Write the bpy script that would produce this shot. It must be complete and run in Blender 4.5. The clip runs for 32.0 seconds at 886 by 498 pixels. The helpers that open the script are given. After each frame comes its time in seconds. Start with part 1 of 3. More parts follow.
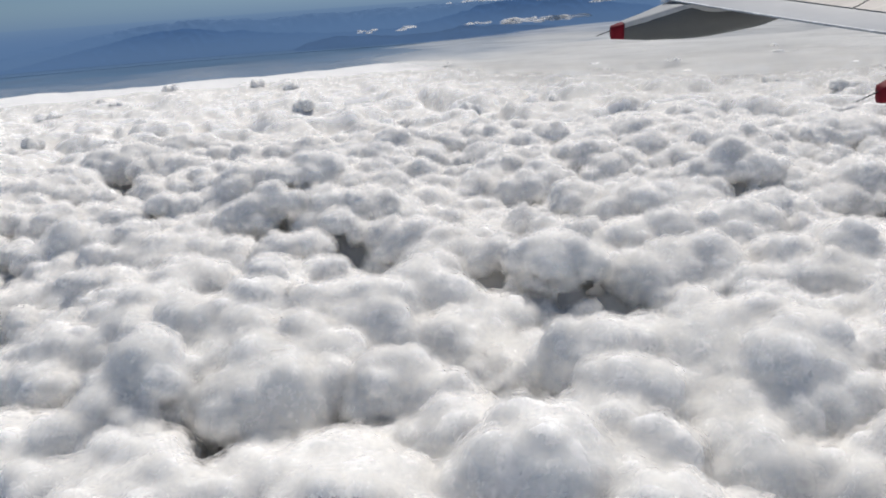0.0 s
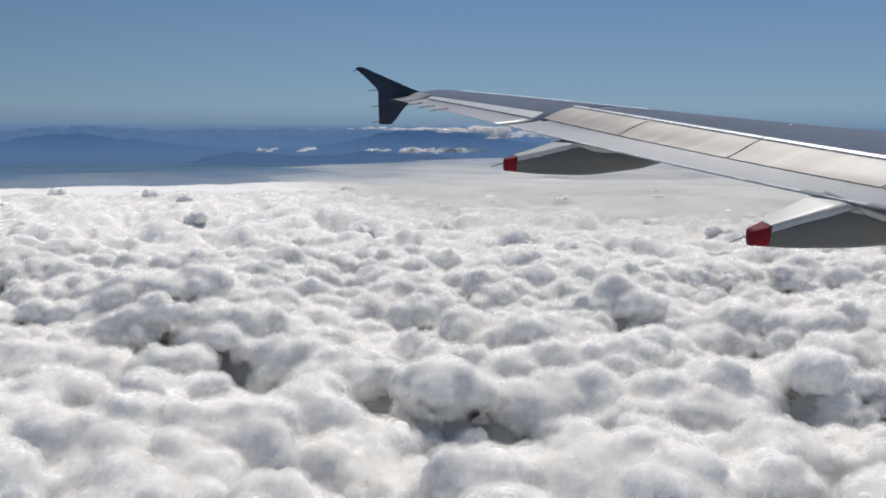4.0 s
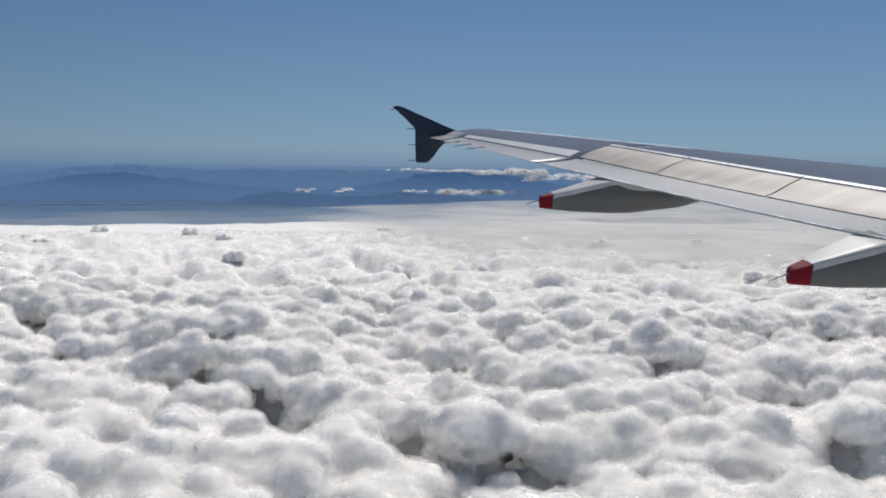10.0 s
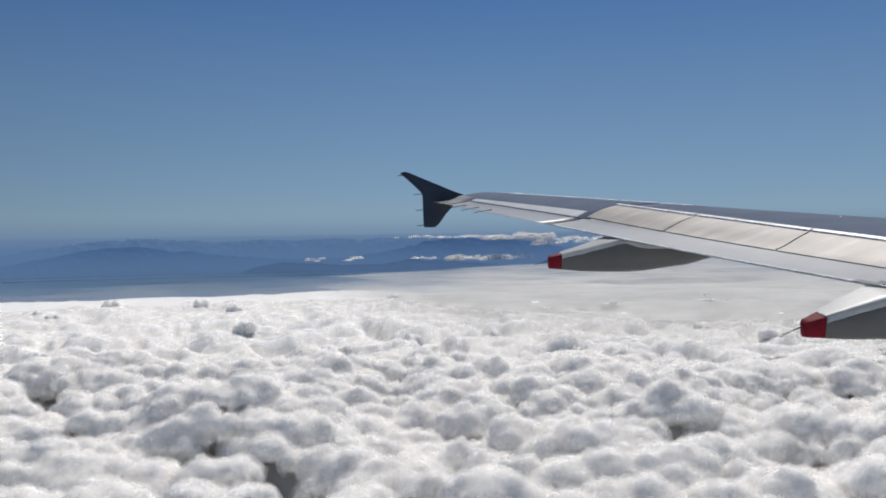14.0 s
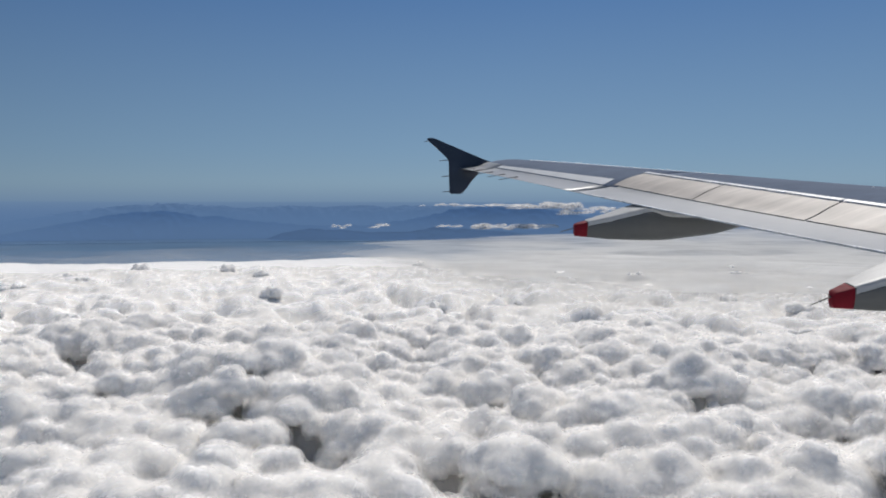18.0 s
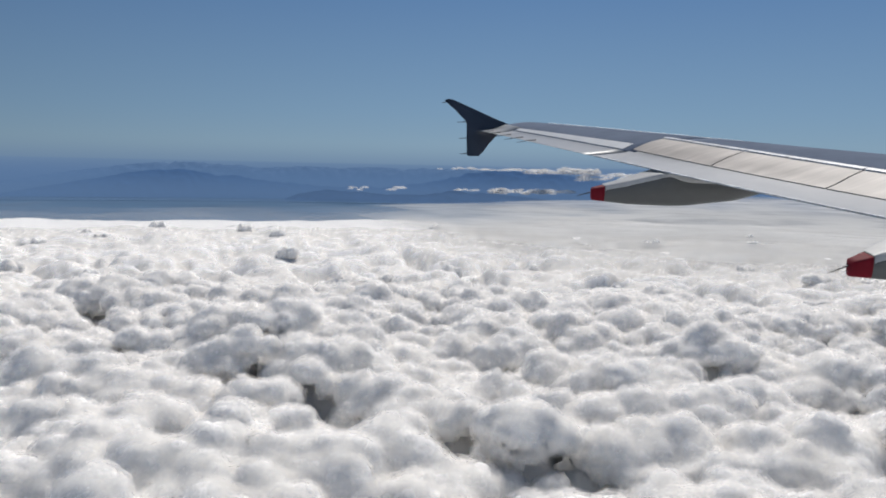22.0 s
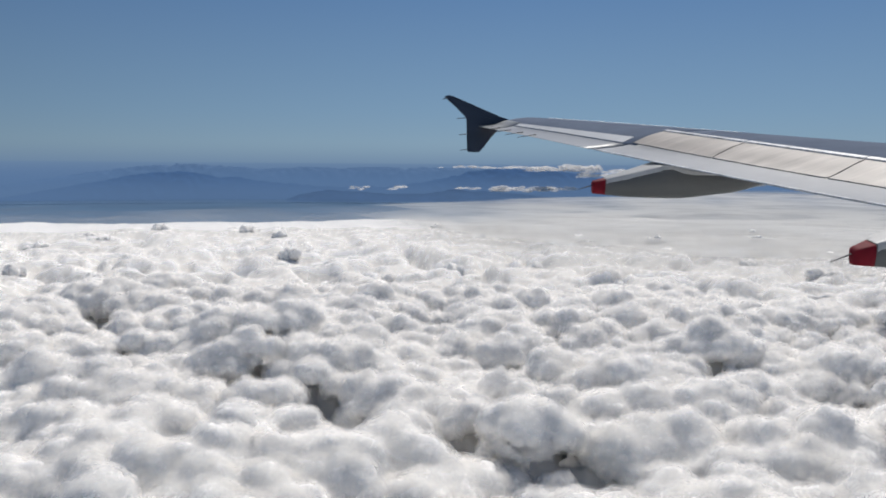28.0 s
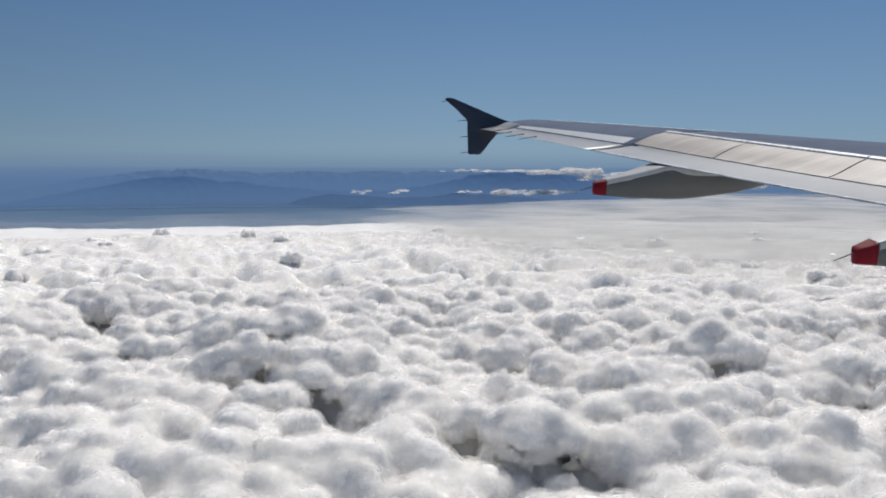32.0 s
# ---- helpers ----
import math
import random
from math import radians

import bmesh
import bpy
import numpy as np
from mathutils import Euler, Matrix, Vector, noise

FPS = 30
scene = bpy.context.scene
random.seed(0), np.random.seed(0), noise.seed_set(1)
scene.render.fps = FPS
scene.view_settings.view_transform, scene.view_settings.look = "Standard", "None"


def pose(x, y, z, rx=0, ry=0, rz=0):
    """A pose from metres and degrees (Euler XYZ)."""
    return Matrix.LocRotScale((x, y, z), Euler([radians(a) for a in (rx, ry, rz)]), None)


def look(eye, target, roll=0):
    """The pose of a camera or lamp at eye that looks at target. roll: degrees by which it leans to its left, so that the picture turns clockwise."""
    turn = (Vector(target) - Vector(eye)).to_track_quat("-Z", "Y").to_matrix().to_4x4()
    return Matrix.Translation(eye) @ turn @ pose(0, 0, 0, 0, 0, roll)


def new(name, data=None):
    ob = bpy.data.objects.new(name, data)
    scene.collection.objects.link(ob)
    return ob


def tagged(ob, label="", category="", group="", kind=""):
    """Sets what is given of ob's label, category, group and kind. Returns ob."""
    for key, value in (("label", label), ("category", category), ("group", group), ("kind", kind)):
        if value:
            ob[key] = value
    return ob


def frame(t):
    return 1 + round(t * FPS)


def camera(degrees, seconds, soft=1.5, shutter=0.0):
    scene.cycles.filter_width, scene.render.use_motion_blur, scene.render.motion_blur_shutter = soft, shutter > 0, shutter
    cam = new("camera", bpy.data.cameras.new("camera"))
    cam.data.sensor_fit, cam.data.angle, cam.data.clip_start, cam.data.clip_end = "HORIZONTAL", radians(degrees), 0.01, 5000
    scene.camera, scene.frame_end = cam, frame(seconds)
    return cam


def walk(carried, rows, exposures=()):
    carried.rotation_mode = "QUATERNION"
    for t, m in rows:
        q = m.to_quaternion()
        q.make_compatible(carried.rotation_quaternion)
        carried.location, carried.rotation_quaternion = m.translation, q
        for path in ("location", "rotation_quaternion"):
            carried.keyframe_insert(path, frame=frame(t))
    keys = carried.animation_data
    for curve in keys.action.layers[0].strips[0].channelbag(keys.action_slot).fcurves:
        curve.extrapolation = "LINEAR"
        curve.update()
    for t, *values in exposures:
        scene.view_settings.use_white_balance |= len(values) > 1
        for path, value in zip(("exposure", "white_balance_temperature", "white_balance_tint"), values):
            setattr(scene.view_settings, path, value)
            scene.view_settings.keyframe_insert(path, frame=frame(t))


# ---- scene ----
# ---- camera: a seat window just behind the wing ----
EYE = 180.0          # height of the window over the sea
cam = camera(54.1, 32.0, soft=1.8)
ROWS = [
    (0, -0.032, -0.047, 0.146, -2.43, -15.95, 4.05),
    (0.5, -0.031, -0.046, 0.140, -4.58, -13.86, 3.56),
    (1, -0.030, -0.044, 0.135, -6.24, -11.96, 2.27),
    (1.5, -0.029, -0.043, 0.129, -6.77, -10.11, 2.03),
    (2, -0.028, -0.041, 0.124, -7.11, -9.32, 1.15),
    (2.5, -0.027, -0.040, 0.118, -7.49, -8.76, 0.34),
    (3, -0.026, -0.039, 0.113, -7.82, -8.67, -0.63),
    (3.5, -0.025, -0.037, 0.108, -8.48, -8.34, -0.73),
    (5.5, -0.021, -0.032, 0.087, -9.21, -7.39, 1.22),
    (6, -0.020, -0.031, 0.082, -9.36, -7.11, 2.07),
    (6.5, -0.019, -0.029, 0.077, -10.05, -6.61, 2.93),
    (7, -0.018, -0.028, 0.072, -10.73, -6.60, 3.17),
    (7.5, -0.017, -0.027, 0.067, -10.94, -6.81, 3.12),
    (8, -0.016, -0.025, 0.062, -10.36, -6.90, 2.88),
    (8.5, -0.015, -0.024, 0.057, -9.60, -6.44, 1.88),
    (9, -0.014, -0.022, 0.052, -8.32, -5.88, 0.76),
    (9.5, -0.013, -0.021, 0.048, -7.33, -5.71, 0.29),
    (10, -0.012, -0.020, 0.043, -6.43, -5.30, -0.82),
    (10.5, -0.011, -0.018, 0.039, -5.89, -4.17, -0.99),
    (11, -0.010, -0.017, 0.034, -5.76, -2.81, -1.47),
    (11.5, -0.009, -0.016, 0.029, -5.37, -1.67, -0.25),
    (12, -0.008, -0.014, 0.025, -4.52, -0.91, 2.58),
    (12.5, -0.007, -0.013, 0.021, -4.16, -0.83, 2.54),
    (13, -0.006, -0.012, 0.016, -4.29, -1.51, 1.46),
    (13.5, -0.005, -0.010, 0.012, -5.18, -1.70, 0.81),
    (14, -0.004, -0.009, 0.008, -5.87, -0.94, 0.72),
    (14.5, -0.003, -0.008, 0.004, -5.91, -0.71, 0.06),
    (16.5, 0.001, -0.002, -0.013, -4.76, -1.98, 0.15),
    (17, 0.002, -0.001, -0.016, -4.40, -2.48, -0.08),
    (17.5, 0.003, 0.001, -0.020, -4.20, -3.00, -0.20),
    (18, 0.004, 0.002, -0.024, -4.15, -3.02, -0.08),
    (18.5, 0.005, 0.003, -0.028, -3.87, -2.79, -0.08),
    (19, 0.006, 0.005, -0.032, -3.41, -3.13, -0.26),
    (19.5, 0.007, 0.006, -0.035, -2.96, -4.02, -0.48),
    (20, 0.008, 0.007, -0.039, -2.81, -4.59, -0.37),
    (20.5, 0.009, 0.009, -0.042, -2.81, -4.68, -0.32),
    (21, 0.010, 0.010, -0.046, -2.89, -4.63, -0.49),
    (21.5, 0.011, 0.011, -0.049, -2.89, -5.00, -1.01),
    (22, 0.012, 0.013, -0.053, -3.01, -5.43, -1.20),
    (22.5, 0.013, 0.014, -0.056, -3.16, -5.51, -1.00),
    (23, 0.014, 0.015, -0.059, -3.28, -5.49, -0.75),
    (23.5, 0.015, 0.017, -0.063, -3.37, -5.77, -0.61),
    (24, 0.016, 0.018, -0.066, -3.32, -6.13, -0.60),
    (24.5, 0.017, 0.020, -0.069, -3.27, -6.03, -0.50),
    (25, 0.018, 0.021, -0.072, -3.22, -5.70, -0.27),
    (25.5, 0.019, 0.022, -0.075, -3.23, -5.47, -0.12),
    (27.5, 0.023, 0.028, -0.087, -3.01, -5.58, -0.28),
    (28, 0.024, 0.029, -0.089, -2.94, -5.52, -0.40),
    (28.5, 0.025, 0.030, -0.092, -2.87, -5.78, -0.55),
    (29, 0.026, 0.032, -0.095, -3.00, -5.78, -0.42),
    (29.5, 0.027, 0.033, -0.097, -3.10, -5.58, -0.35),
    (30, 0.028, 0.034, -0.100, -3.21, -5.33, -0.20),
    (30.5, 0.029, 0.036, -0.103, -3.16, -5.48, -0.22),
    (31, 0.030, 0.037, -0.105, -3.15, -5.63, -0.17),
    (31.5, 0.030, 0.039, -0.107, -3.07, -5.46, -0.11),
    (32, 0.031, 0.040, -0.110, -2.85, -5.28, -0.13),
]
EXPOSURES = [(0.0, 0.0), (32.0, 0.0)]
walk(cam, [(t, pose(x, y, EYE + z, 90 + pitch, roll, yaw)) for t, x, y, z, yaw, pitch, roll in ROWS], EXPOSURES)

# ---- sky and sun ----
SUN_AZ, SUN_EL = 22.0, 52.0      # degrees clockwise from +y, degrees up
world = bpy.data.worlds.new("sky")
scene.world = world
world.use_nodes = True
wt = world.node_tree
sky = wt.nodes.new("ShaderNodeTexSky")
sky.sky_type, sky.sun_disc = "NISHITA", False
sky.sun_elevation, sky.sun_rotation = radians(SUN_EL), radians(SUN_AZ)
sky.altitude, sky.air_density, sky.dust_density, sky.ozone_density = 2600, 1.0, 0.2, 4.0
# the clear blue of the upper air, paler towards the horizon, over the sky model
wc, wsep, wramp = wt.nodes.new("ShaderNodeTexCoord"), wt.nodes.new("ShaderNodeSeparateXYZ"), wt.nodes.new("ShaderNodeValToRGB")
wt.links.new(wc.outputs["Generated"], wsep.inputs["Vector"])
wt.links.new(wsep.outputs["Z"], wramp.inputs["Fac"])
for i, (at, c) in enumerate(((0.0, (0.225, 0.342, 0.452)), (0.06, (0.182, 0.306, 0.455)), (0.26, (0.070, 0.172, 0.390)), (0.6, (0.095, 0.145, 0.24)), (1.0, (0.11, 0.145, 0.21)))):
    e = wramp.color_ramp.elements[i] if i < 2 else wramp.color_ramp.elements.new(at)
    e.position, e.color = at, (*c, 1)
wmul, wmix = wt.nodes.new("ShaderNodeVectorMath"), wt.nodes.new("ShaderNodeMix")
wmul.operation = "SCALE"
wmix.data_type = "RGBA"
wmix.inputs["Factor"].default_value = 0.85
wt.links.new(wramp.outputs["Color"], wmul.inputs[0])
# a little brighter towards the sun
wdot, wglow = wt.nodes.new("ShaderNodeVectorMath"), wt.nodes.new("ShaderNodeMapRange")
wdot.operation = "DOT_PRODUCT"
wdot.inputs[1].default_value = (math.sin(radians(SUN_AZ)), math.cos(radians(SUN_AZ)), 0)
wglow.inputs["From Min"].default_value, wglow.inputs["From Max"].default_value = 0.66, 0.96
wglow.inputs["To Min"].default_value, wglow.inputs["To Max"].default_value = 15.8, 20.4
wt.links.new(wc.outputs["Generated"], wdot.inputs[0])
wt.links.new(wdot.outputs["Value"], wglow.inputs["Value"])
wt.links.new(wglow.outputs["Result"], wmul.inputs["Scale"])
wt.links.new(sky.outputs["Color"], wmix.inputs["A"])
wt.links.new(wmul.outputs["Vector"], wmix.inputs["B"])
wt.links.new(wmix.outputs["Result"], wt.nodes["Background"].inputs["Color"])
wt.nodes["Background"].inputs["Strength"].default_value = 0.05
lamp = bpy.data.lights.new("sun", "SUN")
lamp.energy, lamp.angle, lamp.color = 3.5, radians(0.55), (1.0, 0.955, 0.90)
sun_way = Vector((math.sin(radians(SUN_AZ)) * math.cos(radians(SUN_EL)), math.cos(radians(SUN_AZ)) * math.cos(radians(SUN_EL)), math.sin(radians(SUN_EL))))
sun = new("sun", lamp)
sun.matrix_world = look((0, 0, EYE + 60), Vector((0, 0, EYE + 60)) - sun_way)


# ---- materials ----
def mat(name, color, rough=0.6, metal=0.0, coat=0.0, vary=None, bump=None, spec=0.5, coords="Object"):
    """vary: rows of (scale, amount, stretch) that lighten and darken the colour; bump: (scale, strength, distance)."""
    m = bpy.data.materials.new(name)
    m.use_nodes = True
    nt = m.node_tree
    p = nt.nodes["Principled BSDF"]
    p.inputs["Base Color"].default_value = (*color, 1)
    p.inputs["Roughness"].default_value, p.inputs["Metallic"].default_value = rough, metal
    p.inputs["Coat Weight"].default_value, p.inputs["Specular IOR Level"].default_value = coat, spec
    tc = nt.nodes.new("ShaderNodeTexCoord")
    last = None
    for scale, amount, stretch in vary or ():
        mp = nt.nodes.new("ShaderNodeMapping")
        mp.inputs["Scale"].default_value = stretch
        nt.links.new(tc.outputs[coords], mp.inputs["Vector"])
        nz = nt.nodes.new("ShaderNodeTexNoise")
        nz.inputs["Scale"].default_value, nz.inputs["Detail"].default_value, nz.inputs["Roughness"].default_value = scale, 5, 0.6
        nt.links.new(mp.outputs["Vector"], nz.inputs["Vector"])
        mr = nt.nodes.new("ShaderNodeMapRange")
        mr.inputs["From Min"].default_value, mr.inputs["From Max"].default_value = 0.3, 0.7
        mr.inputs["To Min"].default_value, mr.inputs["To Max"].default_value = 1 - amount, 1 + amount
        nt.links.new(nz.outputs["Fac"], mr.inputs["Value"])
        mx = nt.nodes.new("ShaderNodeMix")
        mx.data_type, mx.blend_type = "RGBA", "MULTIPLY"
        mx.inputs["Factor"].default_value = 1
        if last is None:
            mx.inputs["A"].default_value = (*color, 1)
        else:
            nt.links.new(last, mx.inputs["A"])
        nt.links.new(mr.outputs["Result"], mx.inputs["B"])
        last = mx.outputs["Result"]
        rr = nt.nodes.new("ShaderNodeMapRange")
        rr.inputs["To Min"].default_value, rr.inputs["To Max"].default_value = max(0, rough - 0.06), min(1, rough + 0.06)
        nt.links.new(nz.outputs["Fac"], rr.inputs["Value"])
        nt.links.new(rr.outputs["Result"], p.inputs["Roughness"])
    if last is not None:
        nt.links.new(last, p.inputs["Base Color"])
    if bump:
        nz = nt.nodes.new("ShaderNodeTexNoise")
        nz.inputs["Scale"].default_value, nz.inputs["Detail"].default_value = bump[0], 6
        nt.links.new(tc.outputs[coords], nz.inputs["Vector"])
        bp = nt.nodes.new("ShaderNodeBump")
        bp.inputs["Strength"].default_value, bp.inputs["Distance"].default_value = bump[1], bump[2]
        nt.links.new(nz.outputs["Fac"], bp.inputs["Height"])
        nt.links.new(bp.outputs["Normal"], p.inputs["Normal"])
    return m


STREAK = (0.6, 3.0, 1.0)
# grey wing paint, tinted blue in place of the sky it reflects
M_SKIN = mat("sky_tinted_grey_paint", (0.172, 0.205, 0.268), 0.62, 0.0, 0.0, [(1.2, 0.10, (1, 1, 1)), (9, 0.06, STREAK)], (3, 0.03, 0.01), 0.0)
# part of the sun's warm sheen is put into this base colour
M_SPOILER = mat("sheen_toned_spoiler_paint", (0.46, 0.420, 0.385), 0.47, 0.0, 0.0, [(1.0, 0.07, (1, 1, 1)), (1.3, 0.22, (0.5, 3.0, 1)), (5, 0.10, (0.4, 3, 1))], (2, 0.06, 0.03), 0.13)
M_FLAP = mat("light_flap_paint", (0.37, 0.38, 0.39), 0.33, 0.0, 0.0, [(1.0, 0.08, (1, 1, 1)), (8, 0.07, (0.5, 4, 1))], (2, 0.05, 0.02), 0.40)
M_BARE = mat("bare_aluminium", (0.75, 0.76, 0.78), 0.3, 1.0, 0.0, [(12, 0.1, (1, 1, 1))])
# pale and flecked: on the hinge strips this paints the sun glints
M_EDGE = mat("bright_flecked_edge", (0.66, 0.66, 0.67), 0.33, 0.0, 0.0, [(5, 0.3, (1, 1, 1)), (22, 0.25, (1, 1, 1))], None, 0.5)
M_STRIP = mat("bright_strip_paint", (0.66, 0.67, 0.68), 0.4, 0.0, 0.0, [(1.5, 0.08, (1, 1, 1)), (7, 0.08, (0.5, 4, 1))])
M_SEAL = mat("dark_gap_seal", (0.03, 0.032, 0.036), 0.7, 0, 0, [(6, 0.3, (1, 1, 1))])
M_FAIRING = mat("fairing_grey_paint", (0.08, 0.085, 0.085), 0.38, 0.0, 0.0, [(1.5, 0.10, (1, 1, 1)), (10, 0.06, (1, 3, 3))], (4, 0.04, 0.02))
M_RED = mat("red_tail_paint", (0.165, 0.007, 0.016), 0.7, 0, 0.0, [(8, 0.15, (1, 1, 1))], None, 0.15)
# lit copy of the fairing paint: sun on the tops painted pale
M_FAIRING_LIT = mat("sunlit_fairing_paint", (0.44, 0.445, 0.445), 0.42, 0.0, 0.0, [(2, 0.10, (1, 1, 1)), (9, 0.08, (1, 4, 1))], None, 0.2)
M_FENCE = mat("navy_fence_paint", (0.014, 0.020, 0.036), 0.4, 0, 0.3, [(2.5, 0.25, (1, 1, 1))], (5, 0.04, 0.01))
M_WICK = mat("black_wick", (0.025, 0.025, 0.03), 0.6)
# the water's blue has the haze above it painted in
M_SEA = mat("haze_tinted_sea", (0.10, 0.17, 0.27), 0.9, 0, 0, [(0.002, 0.10, (1, 1, 1)), (0.02, 0.05, (1, 4, 1))], None, 0.0)
# shade of the cloud hollows, as the colour of a sheet below them
M_HOLLOW_SHADE = mat("dim_green_grey", (0.16, 0.18, 0.185), 1.0, 0, 0, [(0.02, 0.2, (1, 1, 1)), (0.1, 0.1, (1, 2, 1))], None, 0.0)
# blue of the haze in front of the hills, mixed into their colour
M_HILL = mat("haze_tinted_forest_hills", (0.040, 0.095, 0.225), 1.0, 0, 0, [(0.006, 0.12, (1, 1, 1)), (0.03, 0.12, (1, 1, 1))], None, 0.0)
M_HILL_FAR = mat("haze_tinted_far_hills", (0.115, 0.175, 0.28), 1.0, 0, 0, [(0.005, 0.08, (1, 1, 1)), (0.03, 0.08, (1, 1, 1))], None, 0.0)


def cloud_mat(name, color, radius):
    m = mat(name, color, 1.0, 0, 0, [(0.01, 0.03, (1, 1, 1))], None, 0.0)
    p = m.node_tree.nodes["Principled BSDF"]
    if radius:
        p.inputs["Subsurface Weight"].default_value = 1.0
        p.inputs["Subsurface Radius"].default_value = (1.0, 1.0, 1.0)
        p.inputs["Subsurface Scale"].default_value = radius
    return m


M_CLOUD = cloud_mat("white_cloud", (0.91, 0.898, 0.88), 13.0)


def wisp_mat(name, start, most, through_light=0.58):
    """Thin cloud: torn by noise, partly clear, scattering light both ways."""
    m = bpy.data.materials.new(name)
    m.use_nodes = True
    nt = m.node_tree
    nt.nodes.remove(nt.nodes["Principled BSDF"])
    tc = nt.nodes.new("ShaderNodeNewGeometry")
    facs = []
    for scale, detail in ((0.15, 4), (0.05, 3)):
        nz = nt.nodes.new("ShaderNodeTexNoise")
        nz.inputs["Scale"].default_value, nz.inputs["Detail"].default_value, nz.inputs["Roughness"].default_value = scale, detail, 0.58
        nt.links.new(tc.outputs["Position"], nz.inputs["Vector"])
        facs.append(nz.outputs["Fac"])
    mean = nt.nodes.new("ShaderNodeMath")
    mean.operation = "MULTIPLY_ADD"
    mean.inputs[1].default_value = 0.65
    half = nt.nodes.new("ShaderNodeMath")
    half.operation = "MULTIPLY"
    half.inputs[1].default_value = 0.35
    nt.links.new(facs[1], half.inputs[0])
    nt.links.new(facs[0], mean.inputs[0])
    nt.links.new(half.outputs[0], mean.inputs[2])
    mr = nt.nodes.new("ShaderNodeMapRange")
    mr.interpolation_type = "SMOOTHSTEP"
    mr.inputs["From Min"].default_value, mr.inputs["From Max"].default_value = start - 0.08, start + 0.30
    mr.inputs["To Max"].default_value = most
    nt.links.new(mean.outputs[0], mr.inputs["Value"])
    di, tr, mix, clear, alpha = (nt.nodes.new(n) for n in ("ShaderNodeBsdfDiffuse", "ShaderNodeBsdfTranslucent", "ShaderNodeMixShader", "ShaderNodeBsdfTransparent", "ShaderNodeMixShader"))
    di.inputs["Color"].default_value = tr.inputs["Color"].default_value = (0.98, 0.968, 0.95, 1)
    mix.inputs["Fac"].default_value = through_light
    nt.links.new(di.outputs[0], mix.inputs[1])
    nt.links.new(tr.outputs[0], mix.inputs[2])
    nt.links.new(mr.outputs[0], alpha.inputs["Fac"])
    nt.links.new(clear.outputs[0], alpha.inputs[1])
    nt.links.new(mix.outputs[0], alpha.inputs[2])
    nt.links.new(alpha.outputs[0], nt.nodes["Material Output"].inputs["Surface"])
    return m


LAYERS = 6
M_WISPS = [wisp_mat("thin_cloud", 0.33 + 0.04 * i, 0.46) for i in range(LAYERS)]
M_FAR_WISPS = [wisp_mat("far_thin_cloud", 0.30 + 0.05 * i, 0.28, 0.75) for i in range(4)]
scene.cycles.transparent_max_bounces = 64


def haze_mat(name, color, scale):
    """Thin stratus: as dense as the sheet's own thickness layer says, torn a little by noise."""
    m = bpy.data.materials.new(name)
    m.use_nodes = True
    nt = m.node_tree
    nt.nodes.remove(nt.nodes["Principled BSDF"])
    at, geo, nz, mr, mul = (nt.nodes.new(n) for n in ("ShaderNodeAttribute", "ShaderNodeNewGeometry", "ShaderNodeTexNoise", "ShaderNodeMapRange", "ShaderNodeMath"))
    at.attribute_name = "thickness"
    nz.inputs["Scale"].default_value, nz.inputs["Detail"].default_value = scale, 4
    mr.inputs["From Min"].default_value, mr.inputs["From Max"].default_value, mr.inputs["To Min"].default_value = 0.3, 0.6, 0.55
    mul.operation = "MULTIPLY"
    mul.use_clamp = True
    nt.links.new(geo.outputs["Position"], nz.inputs["Vector"])
    nt.links.new(nz.outputs["Fac"], mr.inputs["Value"])
    nt.links.new(mr.outputs[0], mul.inputs[0])
    nt.links.new(at.outputs["Fac"], mul.inputs[1])
    di, tr, mix, clear, alpha = (nt.nodes.new(n) for n in ("ShaderNodeBsdfDiffuse", "ShaderNodeBsdfTranslucent", "ShaderNodeMixShader", "ShaderNodeBsdfTransparent", "ShaderNodeMixShader"))
    di.inputs["Color"].default_value = tr.inputs["Color"].default_value = (*color, 1)
    mix.inputs["Fac"].default_value = 0.3
    nt.links.new(di.outputs[0], mix.inputs[1])
    nt.links.new(tr.outputs[0], mix.inputs[2])
    nt.links.new(mul.outputs[0], alpha.inputs["Fac"])
    nt.links.new(clear.outputs[0], alpha.inputs[1])
    nt.links.new(mix.outputs[0], alpha.inputs[2])
    nt.links.new(alpha.outputs[0], nt.nodes["Material Output"].inputs["Surface"])
    return m


M_FOG = haze_mat("thin_grey_stratus", (0.72, 0.725, 0.72), 0.006)


# ---- mesh helpers ----
def grid_mesh(name, V, wrap=False):
    """A sheet of quads through an array of points (rows, columns, 3)."""
    n, k = V.shape[:2]
    idx = np.arange(n * k).reshape(n, k)
    if wrap:
        idx = np.concatenate([idx, idx[:, :1]], 1)
    q = np.stack([idx[:-1, :-1], idx[:-1, 1:], idx[1:, 1:], idx[1:, :-1]], -1).reshape(-1, 4)
    me = bpy.data.meshes.new(name)
    me.vertices.add(n * k)
    me.vertices.foreach_set("co", V.reshape(-1).astype(np.float32))
    me.loops.add(q.size)
    me.loops.foreach_set("vertex_index", q.reshape(-1).astype(np.int32))
    me.polygons.add(len(q))
    me.polygons.foreach_set("loop_start", np.arange(0, q.size, 4, dtype=np.int32))
    me.polygons.foreach_set("use_smooth", np.ones(len(q), bool))
    me.update(calc_edges=True)
    return me


def thing(name, me, material, label, category, group="", kind="", at=(0, 0, 0)):
    ob = new(name, me)
    ob.location = at
    if me is not None and material is not None and not me.materials:
        me.materials.append(material)
    return tagged(ob, label, category, group, kind)


